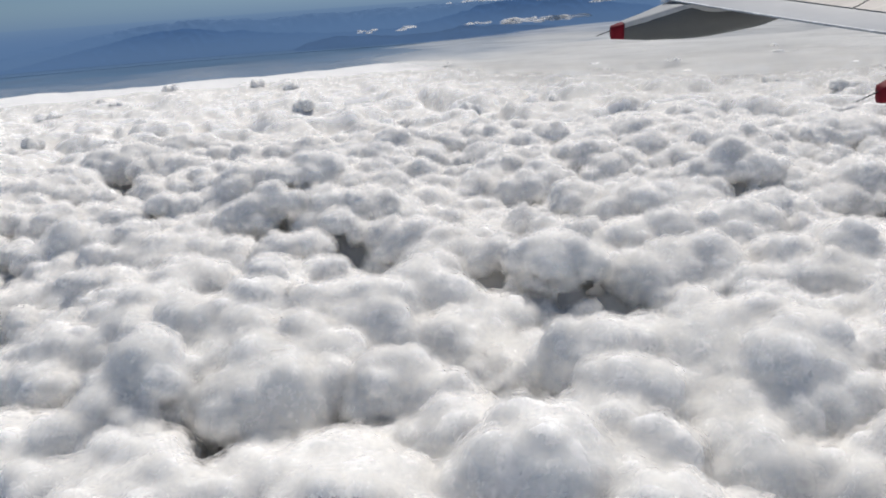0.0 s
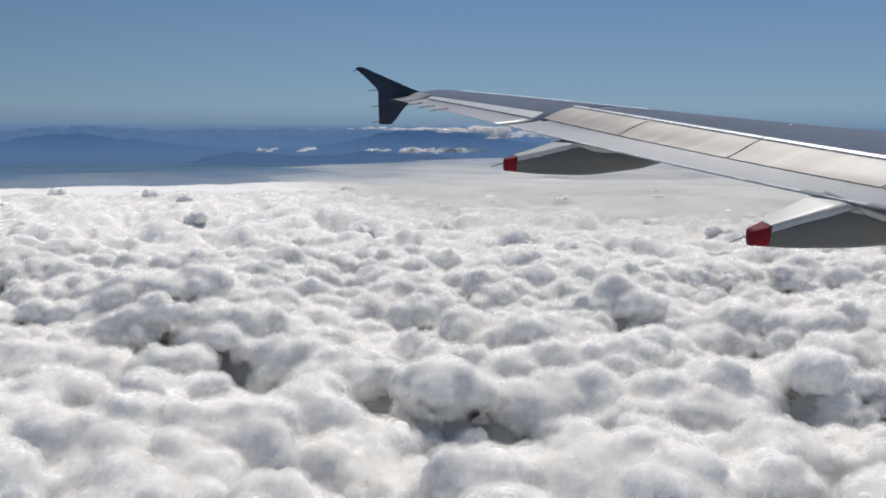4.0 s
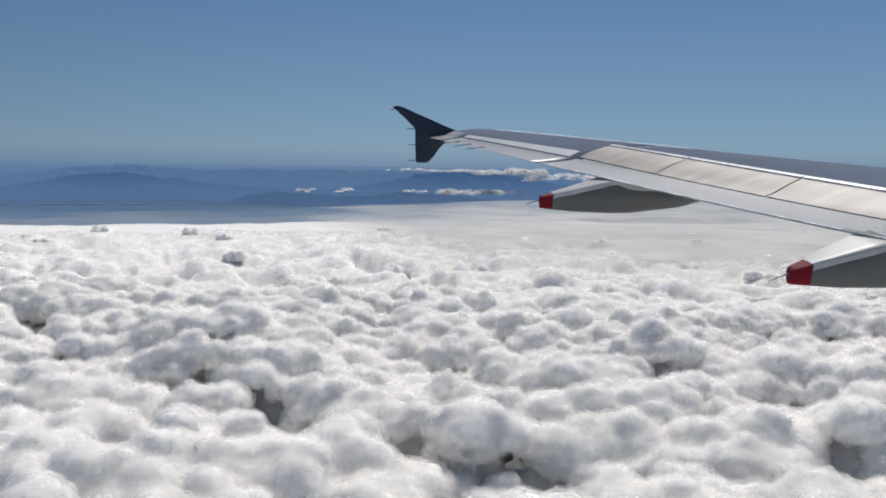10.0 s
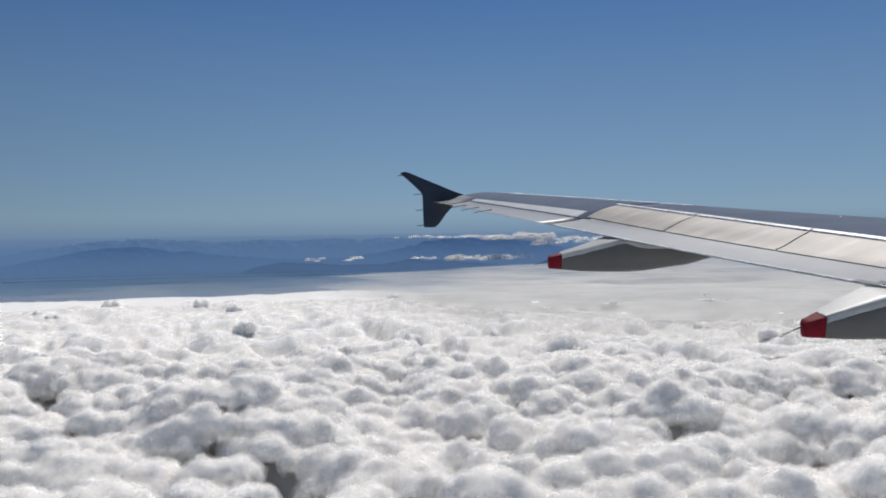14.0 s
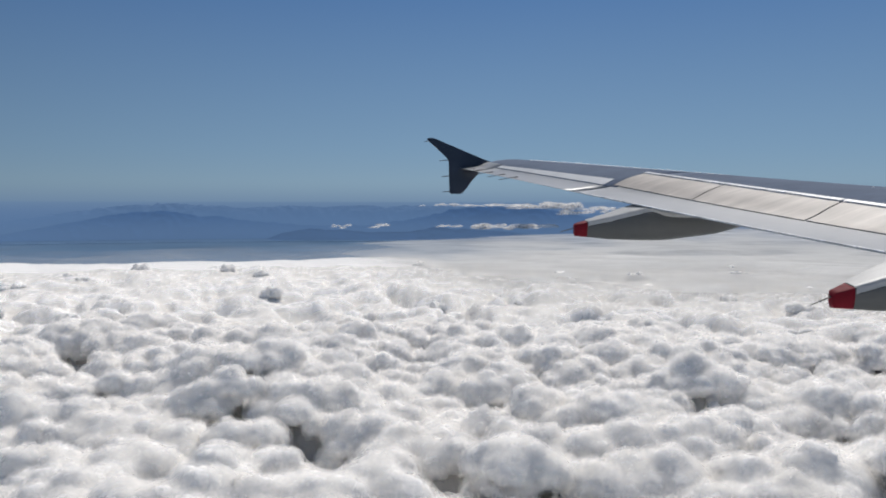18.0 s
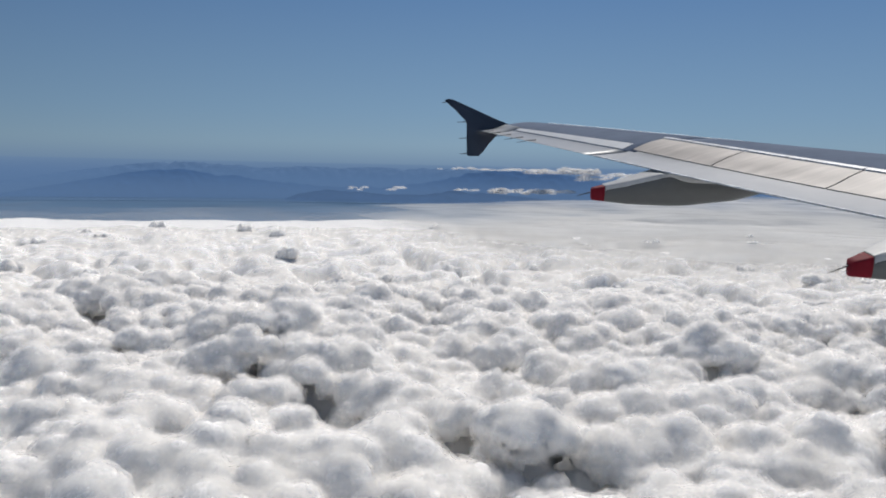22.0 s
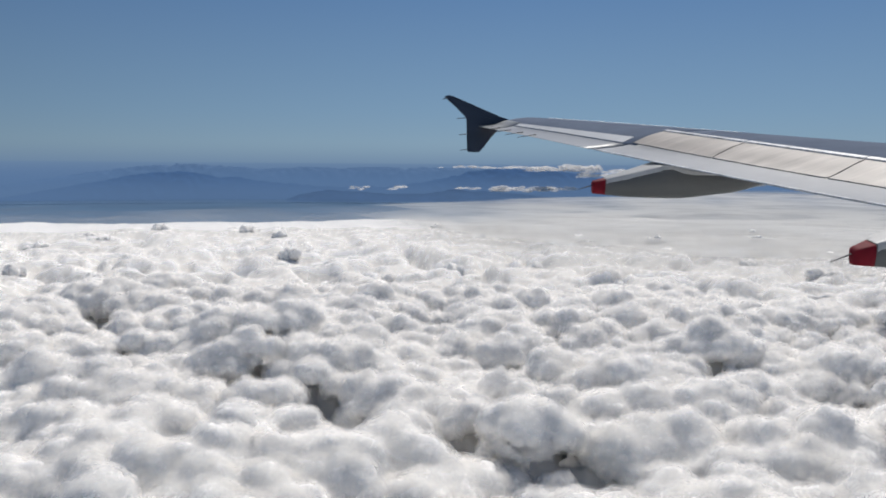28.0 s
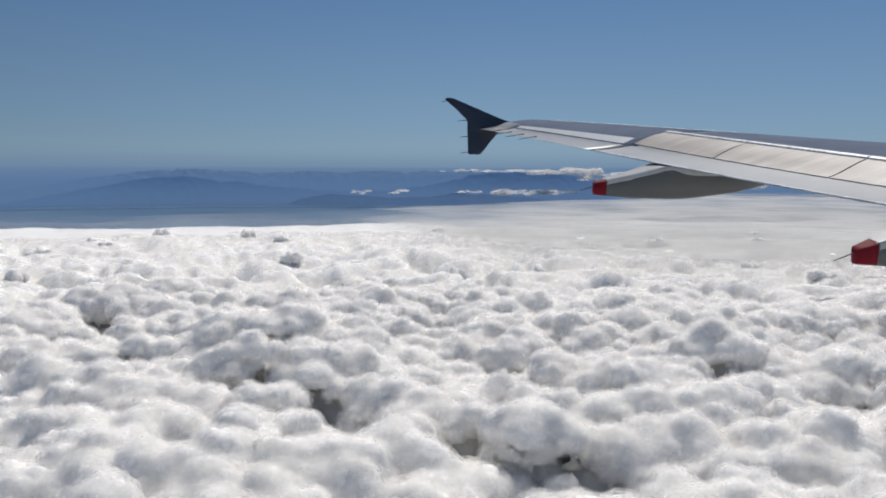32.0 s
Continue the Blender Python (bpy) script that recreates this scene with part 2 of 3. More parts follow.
def part(name, bm, material, parent, label=""):
    """Links a bmesh as one mesh object under a thing or a part."""
    me = bpy.data.meshes.new(name)
    bmesh.ops.recalc_face_normals(bm, faces=bm.faces)
    bm.to_mesh(me)
    bm.free()
    me.materials.append(material)
    ob = new(name, me)
    ob.parent = parent
    return tagged(ob, label)


def smooth(bm, angle=30):
    for f in bm.faces:
        f.smooth = True
    for e in bm.edges:
        if len(e.link_faces) == 2 and e.calc_face_angle(0) > radians(angle):
            e.smooth = False
    return bm


# ---- noise for clouds and hills ----
TABLE = np.random.RandomState(7).permutation(4096)
GRAD = np.random.RandomState(8).normal(size=(4096, 3)).astype(np.float32)
GRAD /= np.linalg.norm(GRAD, axis=1, keepdims=True)


def hashed(i, j, k=0):
    return TABLE[(TABLE[(TABLE[i & 4095] + j) & 4095] + k) & 4095]


def perlin(P):
    """Gradient noise at points (n, 3), about -0.7 to 0.7."""
    I = np.floor(P).astype(np.int64)
    f = (P - I).astype(np.float32)
    w = f * f * f * (f * (f * 6 - 15) + 10)
    out = np.zeros(len(P), np.float32)
    for a in (0, 1):
        for b in (0, 1):
            for c in (0, 1):
                g = GRAD[hashed(I[:, 0] + a, I[:, 1] + b, I[:, 2] + c)]
                dot = g[:, 0] * (f[:, 0] - a) + g[:, 1] * (f[:, 1] - b) + g[:, 2] * (f[:, 2] - c)
                out += dot * (w[:, 0] if a else 1 - w[:, 0]) * (w[:, 1] if b else 1 - w[:, 1]) * (w[:, 2] if c else 1 - w[:, 2])
    return out


def fbm(P, octaves, gain=0.5):
    out, amp = 0, 1.0
    for o in range(octaves):
        out = out + amp * perlin(P * 2.03 ** o + 17.3 * o)
        amp *= gain
    return out


def puffs(x, y, cell, seed, lo=0.55, hi=0.95, bare=0.0):
    """Height of round heads scattered one to a cell, in cells: the highest head over each point wins, softly."""
    u, v = x / cell + seed * 13.7, y / cell - seed * 7.1
    i, j = np.floor(u).astype(np.int64), np.floor(v).astype(np.int64)
    total = np.zeros(len(x), np.float32)
    for a in (-1, 0, 1):
        for b in (-1, 0, 1):
            h = hashed(i + a, j + b, seed)
            h2, h3, h4 = TABLE[h], TABLE[(h + 1) & 4095], TABLE[(h + 2) & 4095]
            cx, cy, r = i + a + 0.15 + 0.7 * h / 4096, j + b + 0.15 + 0.7 * h2 / 4096, lo + (hi - lo) * h3 / 4096
            r = np.where(h4 / 4096 < bare, 0.3, r)
            d2 = ((u - cx) ** 2 + (v - cy) ** 2) / r ** 2
            tall = 0.45 + 0.75 * (TABLE[(h + 5) & 4095] / 4096) ** 2
            total += (tall * r * np.maximum(0, 1 - d2) ** 0.8) ** 6
    return total ** (1 / 6)


# ---- sea and the far haze ----
ang = np.radians(np.arange(0, 360, 3.0))
rad = np.array([0, 200, 800, 1600, 2400, 3200, 4000, 4500, 4960.0])
sea = np.stack([np.outer(rad, np.sin(ang)), np.outer(rad, np.cos(ang)), np.zeros((len(rad), len(ang)))], -1)
thing("sea", grid_mesh("sea", sea, True), M_SEA, "sea far below the cloud deck, painted hazy blue", "sea", kind="structure")

# horizon haze painted on a ring that glows, brighter towards its top
m = bpy.data.materials.new("glowing_haze_backdrop")
m.use_nodes = True
nt = m.node_tree
nt.nodes.remove(nt.nodes["Principled BSDF"])
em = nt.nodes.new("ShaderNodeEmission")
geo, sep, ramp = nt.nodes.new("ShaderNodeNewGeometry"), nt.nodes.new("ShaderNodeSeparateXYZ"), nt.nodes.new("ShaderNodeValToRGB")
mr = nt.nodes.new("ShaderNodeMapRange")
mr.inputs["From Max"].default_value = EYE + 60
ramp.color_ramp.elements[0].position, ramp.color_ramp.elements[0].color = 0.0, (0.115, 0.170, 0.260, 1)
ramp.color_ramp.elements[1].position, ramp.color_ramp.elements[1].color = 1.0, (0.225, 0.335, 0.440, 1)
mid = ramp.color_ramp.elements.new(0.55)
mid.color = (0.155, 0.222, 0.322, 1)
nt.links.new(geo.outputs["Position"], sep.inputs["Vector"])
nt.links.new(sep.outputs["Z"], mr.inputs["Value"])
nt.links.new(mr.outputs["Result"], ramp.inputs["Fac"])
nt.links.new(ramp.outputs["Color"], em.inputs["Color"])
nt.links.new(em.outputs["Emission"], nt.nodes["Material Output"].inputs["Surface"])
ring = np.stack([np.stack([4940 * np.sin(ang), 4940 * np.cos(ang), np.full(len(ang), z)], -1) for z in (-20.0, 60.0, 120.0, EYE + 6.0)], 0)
thing("backdrop", grid_mesh("backdrop", ring, True), m, "glowing ring painted as blue haze along the horizon", "haze", kind="structure")


def veil(radius, top, density, color):
    """A thin see-through ring far out, between the ranges, with haze painted as glow."""
    m = bpy.data.materials.new("glowing_thin_haze")
    m.use_nodes = True
    nt = m.node_tree
    nt.nodes.remove(nt.nodes["Principled BSDF"])
    geo, sep, mr = nt.nodes.new("ShaderNodeNewGeometry"), nt.nodes.new("ShaderNodeSeparateXYZ"), nt.nodes.new("ShaderNodeMapRange")
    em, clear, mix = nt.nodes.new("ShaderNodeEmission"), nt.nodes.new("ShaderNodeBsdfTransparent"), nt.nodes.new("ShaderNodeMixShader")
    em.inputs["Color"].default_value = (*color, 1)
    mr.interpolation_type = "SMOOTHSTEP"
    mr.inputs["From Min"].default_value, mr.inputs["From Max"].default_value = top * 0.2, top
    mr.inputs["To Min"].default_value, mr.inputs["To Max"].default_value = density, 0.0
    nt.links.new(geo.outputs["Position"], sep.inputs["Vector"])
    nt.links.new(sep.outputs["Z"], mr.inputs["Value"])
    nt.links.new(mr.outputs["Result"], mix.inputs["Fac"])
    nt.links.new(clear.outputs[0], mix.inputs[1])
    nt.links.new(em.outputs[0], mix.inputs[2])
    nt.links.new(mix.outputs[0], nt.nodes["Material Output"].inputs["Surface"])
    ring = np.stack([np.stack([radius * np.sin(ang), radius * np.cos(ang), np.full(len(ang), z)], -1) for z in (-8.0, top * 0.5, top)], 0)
    thing("backdrop", grid_mesh("backdrop", ring, True), m, "thin glowing ring painted as blue haze over the sea", "haze", kind="structure")


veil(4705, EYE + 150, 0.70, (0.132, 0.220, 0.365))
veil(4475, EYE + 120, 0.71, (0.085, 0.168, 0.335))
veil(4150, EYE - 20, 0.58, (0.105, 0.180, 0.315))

# ---- hills beyond the clouds ----
def hills(name, r0, r1, az0, az1, crest, material, label, seed, rough=0.35):
    """A range between two distances and two bearings; crest(bearing in degrees): its height."""
    az = np.arange(az0, az1, 0.05)
    rr = np.linspace(r0, r1, 40)
    R, Z = np.meshgrid(rr, az, indexing="ij")
    x, y = R * np.sin(np.radians(Z)), R * np.cos(np.radians(Z))
    f = (R - r0) / (r1 - r0)
    P = np.stack([x / 160 + seed * 9, y / 160, np.full_like(x, seed * 3.3)], -1).reshape(-1, 3)
    nz = fbm(P, 5, 0.52).reshape(x.shape)
    top = np.maximum(0, np.interp(Z, *zip(*crest)))
    ends = np.clip((Z - az0) / 1.5, 0, 1) * np.clip((az1 - Z) / 1.5, 0, 1)
    h = top * np.sin(np.clip(f * 1.15, 0, 1) * math.pi / 2) ** 0.8 * (1 + rough * nz) * ends - 12 - 40 * np.clip(f - 0.9, 0, 1)
    ridge = np.abs(perlin(np.stack([x / 70, y / 70, np.full_like(x, seed)], -1).reshape(-1, 3))).reshape(x.shape)
    h += ends * top * 0.18 * (0.3 - ridge)
    return thing(name, grid_mesh(name, np.stack([x, y, h], -1)), material, label, "hills")


hills("mountain_range", 4720, 4930, -36, 27, [(-36, 0), (-28, 20), (-24, 70), (-20, 128), (-17, 166), (-14.5, 184), (-12, 176), (-9, 160), (-6, 170), (-3, 166), (1, 168), (5, 176), (10, 170), (14, 150), (17, 90), (20, 20), (27, 0)], M_HILL_FAR, "far mountain range, painted pale blue for haze", 1, 0.07)
hills("mountain_range", 4480, 4700, -30, 21, [(-30, 0), (-24, 20), (-20, 78), (-17, 124), (-14, 146), (-12, 130), (-9, 96), (-5, 72), (-1, 70), (2, 104), (5, 152), (8, 168), (10.5, 156), (14, 110), (21, 10)], M_HILL, "forested mountain range, painted dark haze blue, under small clouds", 2, 0.12)
hills("headland", 4230, 4470, -8, 12, [(-8, 20), (-4.5, 62), (-2.5, 56), (-0.5, 42), (1.5, 44), (3.5, 64), (6, 56), (8, 44), (9.5, 36), (12, 4)], M_HILL, "low headland painted haze blue, jutting into the sea", 3, 0.16)

# ---- the cloud deck ----
DECK = 60.0                      # height of its tops over the sea
az_fine = np.arange(-29.0, 42.0, 0.1)
az_all = np.concatenate([np.arange(42.0, 331.0, 2.5), az_fine])
dep = np.concatenate([[80, 65, 55, 47], np.arange(41.0, 9.0, -0.2), np.arange(9.0, 3.05, -0.05)])
dist = np.concatenate([(EYE - DECK) / np.tan(np.radians(dep)), np.linspace(2300, 4700, 60)])
R, Z = np.meshgrid(dist, np.radians(az_all), indexing="ij")
shape = R.shape


def deck_height(x, y, heads=True):
    r, a = np.hypot(x, y), np.degrees(np.arctan2(x, y))
    x, y = x * 1.38, y * 1.38
    q = np.stack([x, y, np.zeros_like(x)], -1)
    wx = 18 * perlin(q / 60) + 7 * perlin(q / 19 + 4)
    wy = 18 * perlin(q / 60 + 31.7) + 7 * perlin(q / 19 + 61)
    swell = fbm(q / (150, 105, 120) + 5.1, 3)
    lively = np.clip(0.80 + 1.5 * perlin(q / (170, 120, 120) + 2.2) - 0.35 * np.clip((a - 8) / 25, 0, 1) * np.clip((r - 500) / 900, 0, 1), 0.2, 1.45)
    u, v = 0.78 * x + wx, y + wy
    big, mid = puffs(u, v, 44, 3, 0.40, 0.98, 0.3), puffs(u, v, 20, 5, 0.40, 0.95, 0.35)
    h = 15 * swell + lively * (16.0 * big + 11.0 * (mid if heads else 0.45)) - 9
    # hollows between the heads, elongated across the wind, down to the added dark sheet
    hole = 1.15 * fbm(q / (76, 52, 60) + 3.9, 3, 0.5) - 0.3 * (big - 0.3) - 0.3 * (mid - 0.3)
    gap = np.clip((hole - np.interp(r, (500, 1100), (-0.04, 0.08))) / 0.36, 0, 1) * np.clip((1900 - r) / 700, 0, 1)
    gap = gap * gap * (3 - 2 * gap)
    h = h * np.interp(r, (320, 900, 1500, 1900), (1.25, 0.74, 0.68, 0.2)) - np.interp(r, (500, 1400), (33, 26)) * gap
    # the rim: the deck thins out towards the open sea, and runs on as low stratus to one side
    edge = 1930 + 160 * fbm(q / 360 + 8.8, 3) + 250 * np.clip((a - 4) / 10, 0, 1) ** 1.5
    out = np.clip((r - edge) / 170, 0, 1)
    return DECK + h * (1 - out) - out ** 1.5 * 95, np.clip(lively * (0.25 + 0.9 * (big + mid)), 0.15, 1.5), gap


def blur(A, n):
    for _ in range(n):
        A = A.copy()
        A[1:-1] = (A[:-2] + 2 * A[1:-1] + A[2:]) / 4
        A = (np.roll(A, 1, 1) + 2 * A + np.roll(A, -1, 1)) / 4
    return A


x, y = (R * np.sin(Z)).reshape(-1), (R * np.cos(Z)).reshape(-1)
H, LIVELY, GAP = deck_height(x, y)
H = H + (deck_height(x, y, False)[0] - 5 - H) * np.interp(np.hypot(x, y), (780, 930), (1.0, 0.0))
V = blur(np.stack([x, y, H], -1).reshape(*shape, 3), 4)


def billow(P, seed):
    """Round heads packed in space with creases between them, 0 to 1."""
    out = np.zeros(len(P), np.float32)
    for s in range(0, len(P), 60000):
        Q = P[s:s + 60000] + seed * 5.3
        I = np.floor(Q).astype(np.int64)
        best = np.zeros(len(Q), np.float32)
        for a in (-1, 0, 1):
            for b in (-1, 0, 1):
                for c in (-1, 0, 1):
                    h = hashed(I[:, 0] + a, I[:, 1] + b, I[:, 2] + c)
                    jx, jy, jz = h / 4096, TABLE[h] / 4096, TABLE[(h + 7) & 4095] / 4096
                    d2 = (I[:, 0] + a + jx - Q[:, 0]) ** 2 + (I[:, 1] + b + jy - Q[:, 1]) ** 2 + (I[:, 2] + c + jz - Q[:, 2]) ** 2
                    best += np.exp(9 * (1 - d2 * (0.75 + 0.5 * TABLE[(h + 19) & 4095] / 4096)))
        out[s:s + 60000] = np.log(best) / 9
    return np.clip(out, 0.0, 1.1) ** 0.7


def outward(W, n):
    """Directions out of a sheet, from its form smoothed n times."""
    W = blur(W, n)
    N = np.cross(np.gradient(W, axis=1), np.gradient(W, axis=0))
    N *= np.where(N[..., 2:] < 0, -1, 1)
    return N / (np.linalg.norm(N, axis=-1, keepdims=True) + 1e-9)


# heads on heads: each size grows out of the one before
fine = slice(4, len(dep) - 1)
Rf = R[fine]
crisp = np.clip(0.75 + 1.4 * perlin(V[fine].reshape(-1, 3) / 48 + 6.6), 0.25, 1.25).reshape(Rf.shape)
k = (LIVELY + 0.5 * GAP).reshape(shape)[fine] * crisp
for size, rise, seed, reach, n in ((11.0, 5.6, 1, 2600, 4), (5.0, 3.1, 2, 1800, 3), (2.4, 1.4, 3, 900, 2)):
    Pf = V[fine].reshape(-1, 3)
    swirl = np.stack([perlin(Pf / (size * 1.6) + 3 + seed), perlin(Pf / (size * 1.6) + 40), perlin(Pf / (size * 1.6) + 80)], -1) * size * 0.95
    b = billow((Pf + swirl) / size, seed).reshape(Rf.shape)
    away = np.clip(1.25 - Rf / reach, 0, 1) * np.interp(Rf, (780, 930), (0.0, 0.8))
    V[fine] += outward(V[fine], n) * (rise * k * away * (b - 0.62))[..., None]
deck = thing("cloud_deck", grid_mesh("cloud_deck", V, True), M_CLOUD, "sea of soft white cumulus cloud with grey hollows", "cloud", kind="structure")
# thin torn layers over the far part of the deck, so that its surface is soft
first, last = int(np.searchsorted(dist, 800)), int(np.searchsorted(dist, 1700))
thin = V[first:last:2, ::2]
way = outward(V[first:last], 1)[::2, ::2]
room = 0.7 * np.clip(1.15 - R[first:last:2, ::2] / 1700, 0.15, 1)[..., None]
for i in range(LAYERS):
    W = thin + way * room * (0.3 + 0.62 * i + 0.9 * perlin(thin.reshape(-1, 3) / 4.0 + 13.1 * i).reshape(*thin.shape[:2], 1))
    sheet = new("wispy_layer", grid_mesh("wispy_layer", W, True))
    sheet.data.materials.append(M_WISPS[i])
    sheet.parent = deck
    tagged(sheet, "thin torn white cloud")

# ---- the nearer heads: round puffs grown together into one billowing sheet ----
rnd = np.random.RandomState(21)


def scatter(step, r0, r1):
    """Points about one step apart in the part of the plan that the window looks over."""
    gx, gy = np.meshgrid(np.arange(-470, 640, step), np.arange(110, 920, step))
    gx = gx.reshape(-1) + rnd.uniform(-0.5, 0.5, gx.size) * step
    gy = gy.reshape(-1) + rnd.uniform(-0.5, 0.5, gy.size) * step
    r, a = np.hypot(gx, gy), np.degrees(np.arctan2(gx, gy))
    ok = (r > r0) & (r < r1) & (a > -31) & (a < 43)
    return gx[ok], gy[ok], r[ok]


px, py, pr = scatter(10.5, 165, 920)
base, live, gapped = deck_height(px, py, False)
size = 4.5 + 6.5 * rnd.uniform(0, 1, len(px)) ** 1.6
centre = np.stack([px, py, base - 4 + rnd.uniform(-2.5, 3.5, len(px)) * np.clip(live, 0.5, 1.2) - np.clip((pr - 800) / 12, 0, 9)], -1)
# more of them down the walls of the hollows
wx, wy, wr = scatter(7.5, 165, 820)
wbase, wlive, wgap = deck_height(wx, wy, False)
wall = (wgap > 0.06) & (wgap < 0.97)
wx, wy, wbase = wx[wall], wy[wall], wbase[wall]
bx, by, br = scatter(27, 165, 900)
bbase, blive, bgap = deck_height(bx, by, False)
bsize = 9 + 9 * rnd.uniform(0, 1, len(bx)) ** 1.5
balls = [(centre, size), (np.stack([bx, by, bbase - 0.55 * bsize + rnd.uniform(-2, 4, len(bx)) - np.clip((br - 780) / 10, 0, 12)], -1), bsize)]
for count in range(7):
    up = rnd.normal(size=(len(bx), 3))
    up[:, 2] = np.abs(up[:, 2]) + 0.2
    up /= np.linalg.norm(up, axis=1, keepdims=True)
    balls.append((balls[1][0] + up * (bsize * 0.85)[:, None], bsize * rnd.uniform(0.22, 0.5, len(bx))))
for count in range(5):
    up = rnd.normal(size=(len(px), 3))
    up[:, 2] = np.abs(up[:, 2])
    up /= np.linalg.norm(up, axis=1, keepdims=True)
    near_by = pr < 720
    balls.append(((centre + up * (size * 0.82)[:, None])[near_by], (size * rnd.uniform(0.28, 0.52, len(px)))[near_by]))
balls.append((np.stack([wx, wy, wbase - 2.5 + rnd.uniform(-5, 3, len(wx))], -1), rnd.uniform(3.5, 6.5, len(wx))))


def sphere(n):
    bm = bmesh.new()
    bmesh.ops.create_icosphere(bm, subdivisions=n, radius=1)
    v, f = np.array([v.co for v in bm.verts]), np.array([[v.index for v in f.verts] for f in bm.faces])
    bm.free()
    return v, f


def tri_mesh(name, P, F):
    me = bpy.data.meshes.new(name)
    n, k = F.shape
    me.vertices.add(len(P))
    me.vertices.foreach_set("co", P.reshape(-1).astype(np.float32))
    me.loops.add(n * k)
    me.loops.foreach_set("vertex_index", F.reshape(-1).astype(np.int32))
    me.polygons.add(n)
    me.polygons.foreach_set("loop_start", np.arange(0, n * k, k, dtype=np.int32))
    me.polygons.foreach_set("use_smooth", np.ones(n, bool))
    me.update(calc_edges=True)
    return me


Pall, Fall, at_v = [], [], 0
for level, (c, r) in zip([3, 3] + [2] * (len(balls) - 2), balls):
    sv, sf = sphere(level)
    flat = np.stack([r * rnd.uniform(1.0, 1.35, len(r)), r * rnd.uniform(0.9, 1.2, len(r)), r * rnd.uniform(0.75, 1.05, len(r))], -1)
    Pall.append((c[:, None] + sv[None] * flat[:, None]).reshape(-1, 3))
    Fall.append((sf[None] + at_v + len(sv) * np.arange(len(r))[:, None, None]).reshape(-1, 3))
    at_v += len(sv) * len(r)
lumps = new("lumps", tri_mesh("lumps", np.concatenate(Pall), np.concatenate(Fall)))
grown = lumps.modifiers.new("grown", "REMESH")
grown.mode = "VOXEL"
solids = []
for voxel in (1.5, 3.2):
    grown.voxel_size = voxel
    solids.append(bpy.data.meshes.new_from_object(lumps.evaluated_get(bpy.context.evaluated_depsgraph_get())))
bpy.data.objects.remove(lumps)


def read(me):
    P, N = np.empty(len(me.vertices) * 3, np.float32), np.empty(len(me.vertices) * 3, np.float32)
    me.vertices.foreach_get("co", P)
    me.vertex_normals.foreach_get("vector", N)
    return P.reshape(-1, 3).astype(float), N.reshape(-1, 3)


def upper(me):
    """Points, normals and faces of the upper side of a grown mesh."""
    P, N = read(me)
    F = np.empty(len(me.loops), np.int32)
    me.loops.foreach_get("vertex_index", F)
    F = F.reshape(-1, 4)
    above = P[:, 2] > deck_height(P[:, 0], P[:, 1], False)[0] - 11
    F = F[(N[F][..., 2].max(1) > -0.3) & above[F].any(1)]
    used = np.unique(F)
    place = np.zeros(len(P), np.int64)
    place[used] = np.arange(len(used))
    return P[used], N[used], place[F]


def puffed(P, N, F, name, sizes):
    for size, rise, seed in sizes:
        swirl = np.stack([perlin(P / (size * 1.5) + 3 + seed), perlin(P / (size * 1.5) + 40), perlin(P / (size * 1.5) + 80)], -1) * size * 0.9
        P = P + N * (rise * np.interp(np.hypot(P[:, 0], P[:, 1]), (350, 900), (1.0, 0.7)) * (billow((P + swirl) / size, seed) - 0.6))[:, None]
        me = tri_mesh(name, P, F)
        P, N = read(me)
    return me, P, N


P, N, F = upper(solids[0])
core, P, N = puffed(P, N, F, "cumulus_heads", ((7.5, 2.5, 4), (3.4, 1.8, 5)))
heads = thing("cumulus_heads", core, M_CLOUD, "close-packed white cumulus heads with grey hollows between them", "cloud", kind="stuff")
# torn thin cloud round the heads
P, N, F = upper(solids[1])
shell, P, N = puffed(P, N, F, "wispy_edge", ((7.5, 2.5, 4), (3.4, 1.0, 5)))
for i in range(4):
    W = P + N * (0.4 + 0.85 * i + 1.4 * perlin(P / 3.6 + 13.1 * i))[:, None]
    sheet = new("wispy_edge", tri_mesh("wispy_edge", W, F))
    sheet.data.materials.append(M_WISPS[i])
    sheet.parent = heads
    tagged(sheet, "thin torn white cloud")
for me in solids + [shell]:
    bpy.data.meshes.remove(me)

# a dark sheet added close under the deck, to put shade into the hollows
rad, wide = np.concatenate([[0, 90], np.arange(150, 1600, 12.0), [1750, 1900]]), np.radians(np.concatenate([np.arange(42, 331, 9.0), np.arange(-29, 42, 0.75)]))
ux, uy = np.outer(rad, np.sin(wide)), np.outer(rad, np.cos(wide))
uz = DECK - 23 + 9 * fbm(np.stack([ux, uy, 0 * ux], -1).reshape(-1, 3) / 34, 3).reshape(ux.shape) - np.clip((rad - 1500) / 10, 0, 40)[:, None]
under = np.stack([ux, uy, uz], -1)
thing("hollow_shade_sheet", grid_mesh("hollow_shade_sheet", under, True), M_HOLLOW_SHADE, "dim green grey sheet added under the cloud deck to darken its hollows", "water", kind="structure")


# low grey stratus over the rim, thin towards the open sea and dense on the other side
aa, rr = np.radians(np.arange(-40.0, 52.0, 0.3)), np.linspace(900, 4680, 150)
R2, Z2 = np.meshgrid(rr, aa, indexing="ij")
P2 = np.stack([R2 * np.sin(Z2), R2 * np.cos(Z2), np.full_like(R2, DECK + 5)], -1)
n2 = fbm(P2.reshape(-1, 3) / 300, 4).reshape(R2.shape)
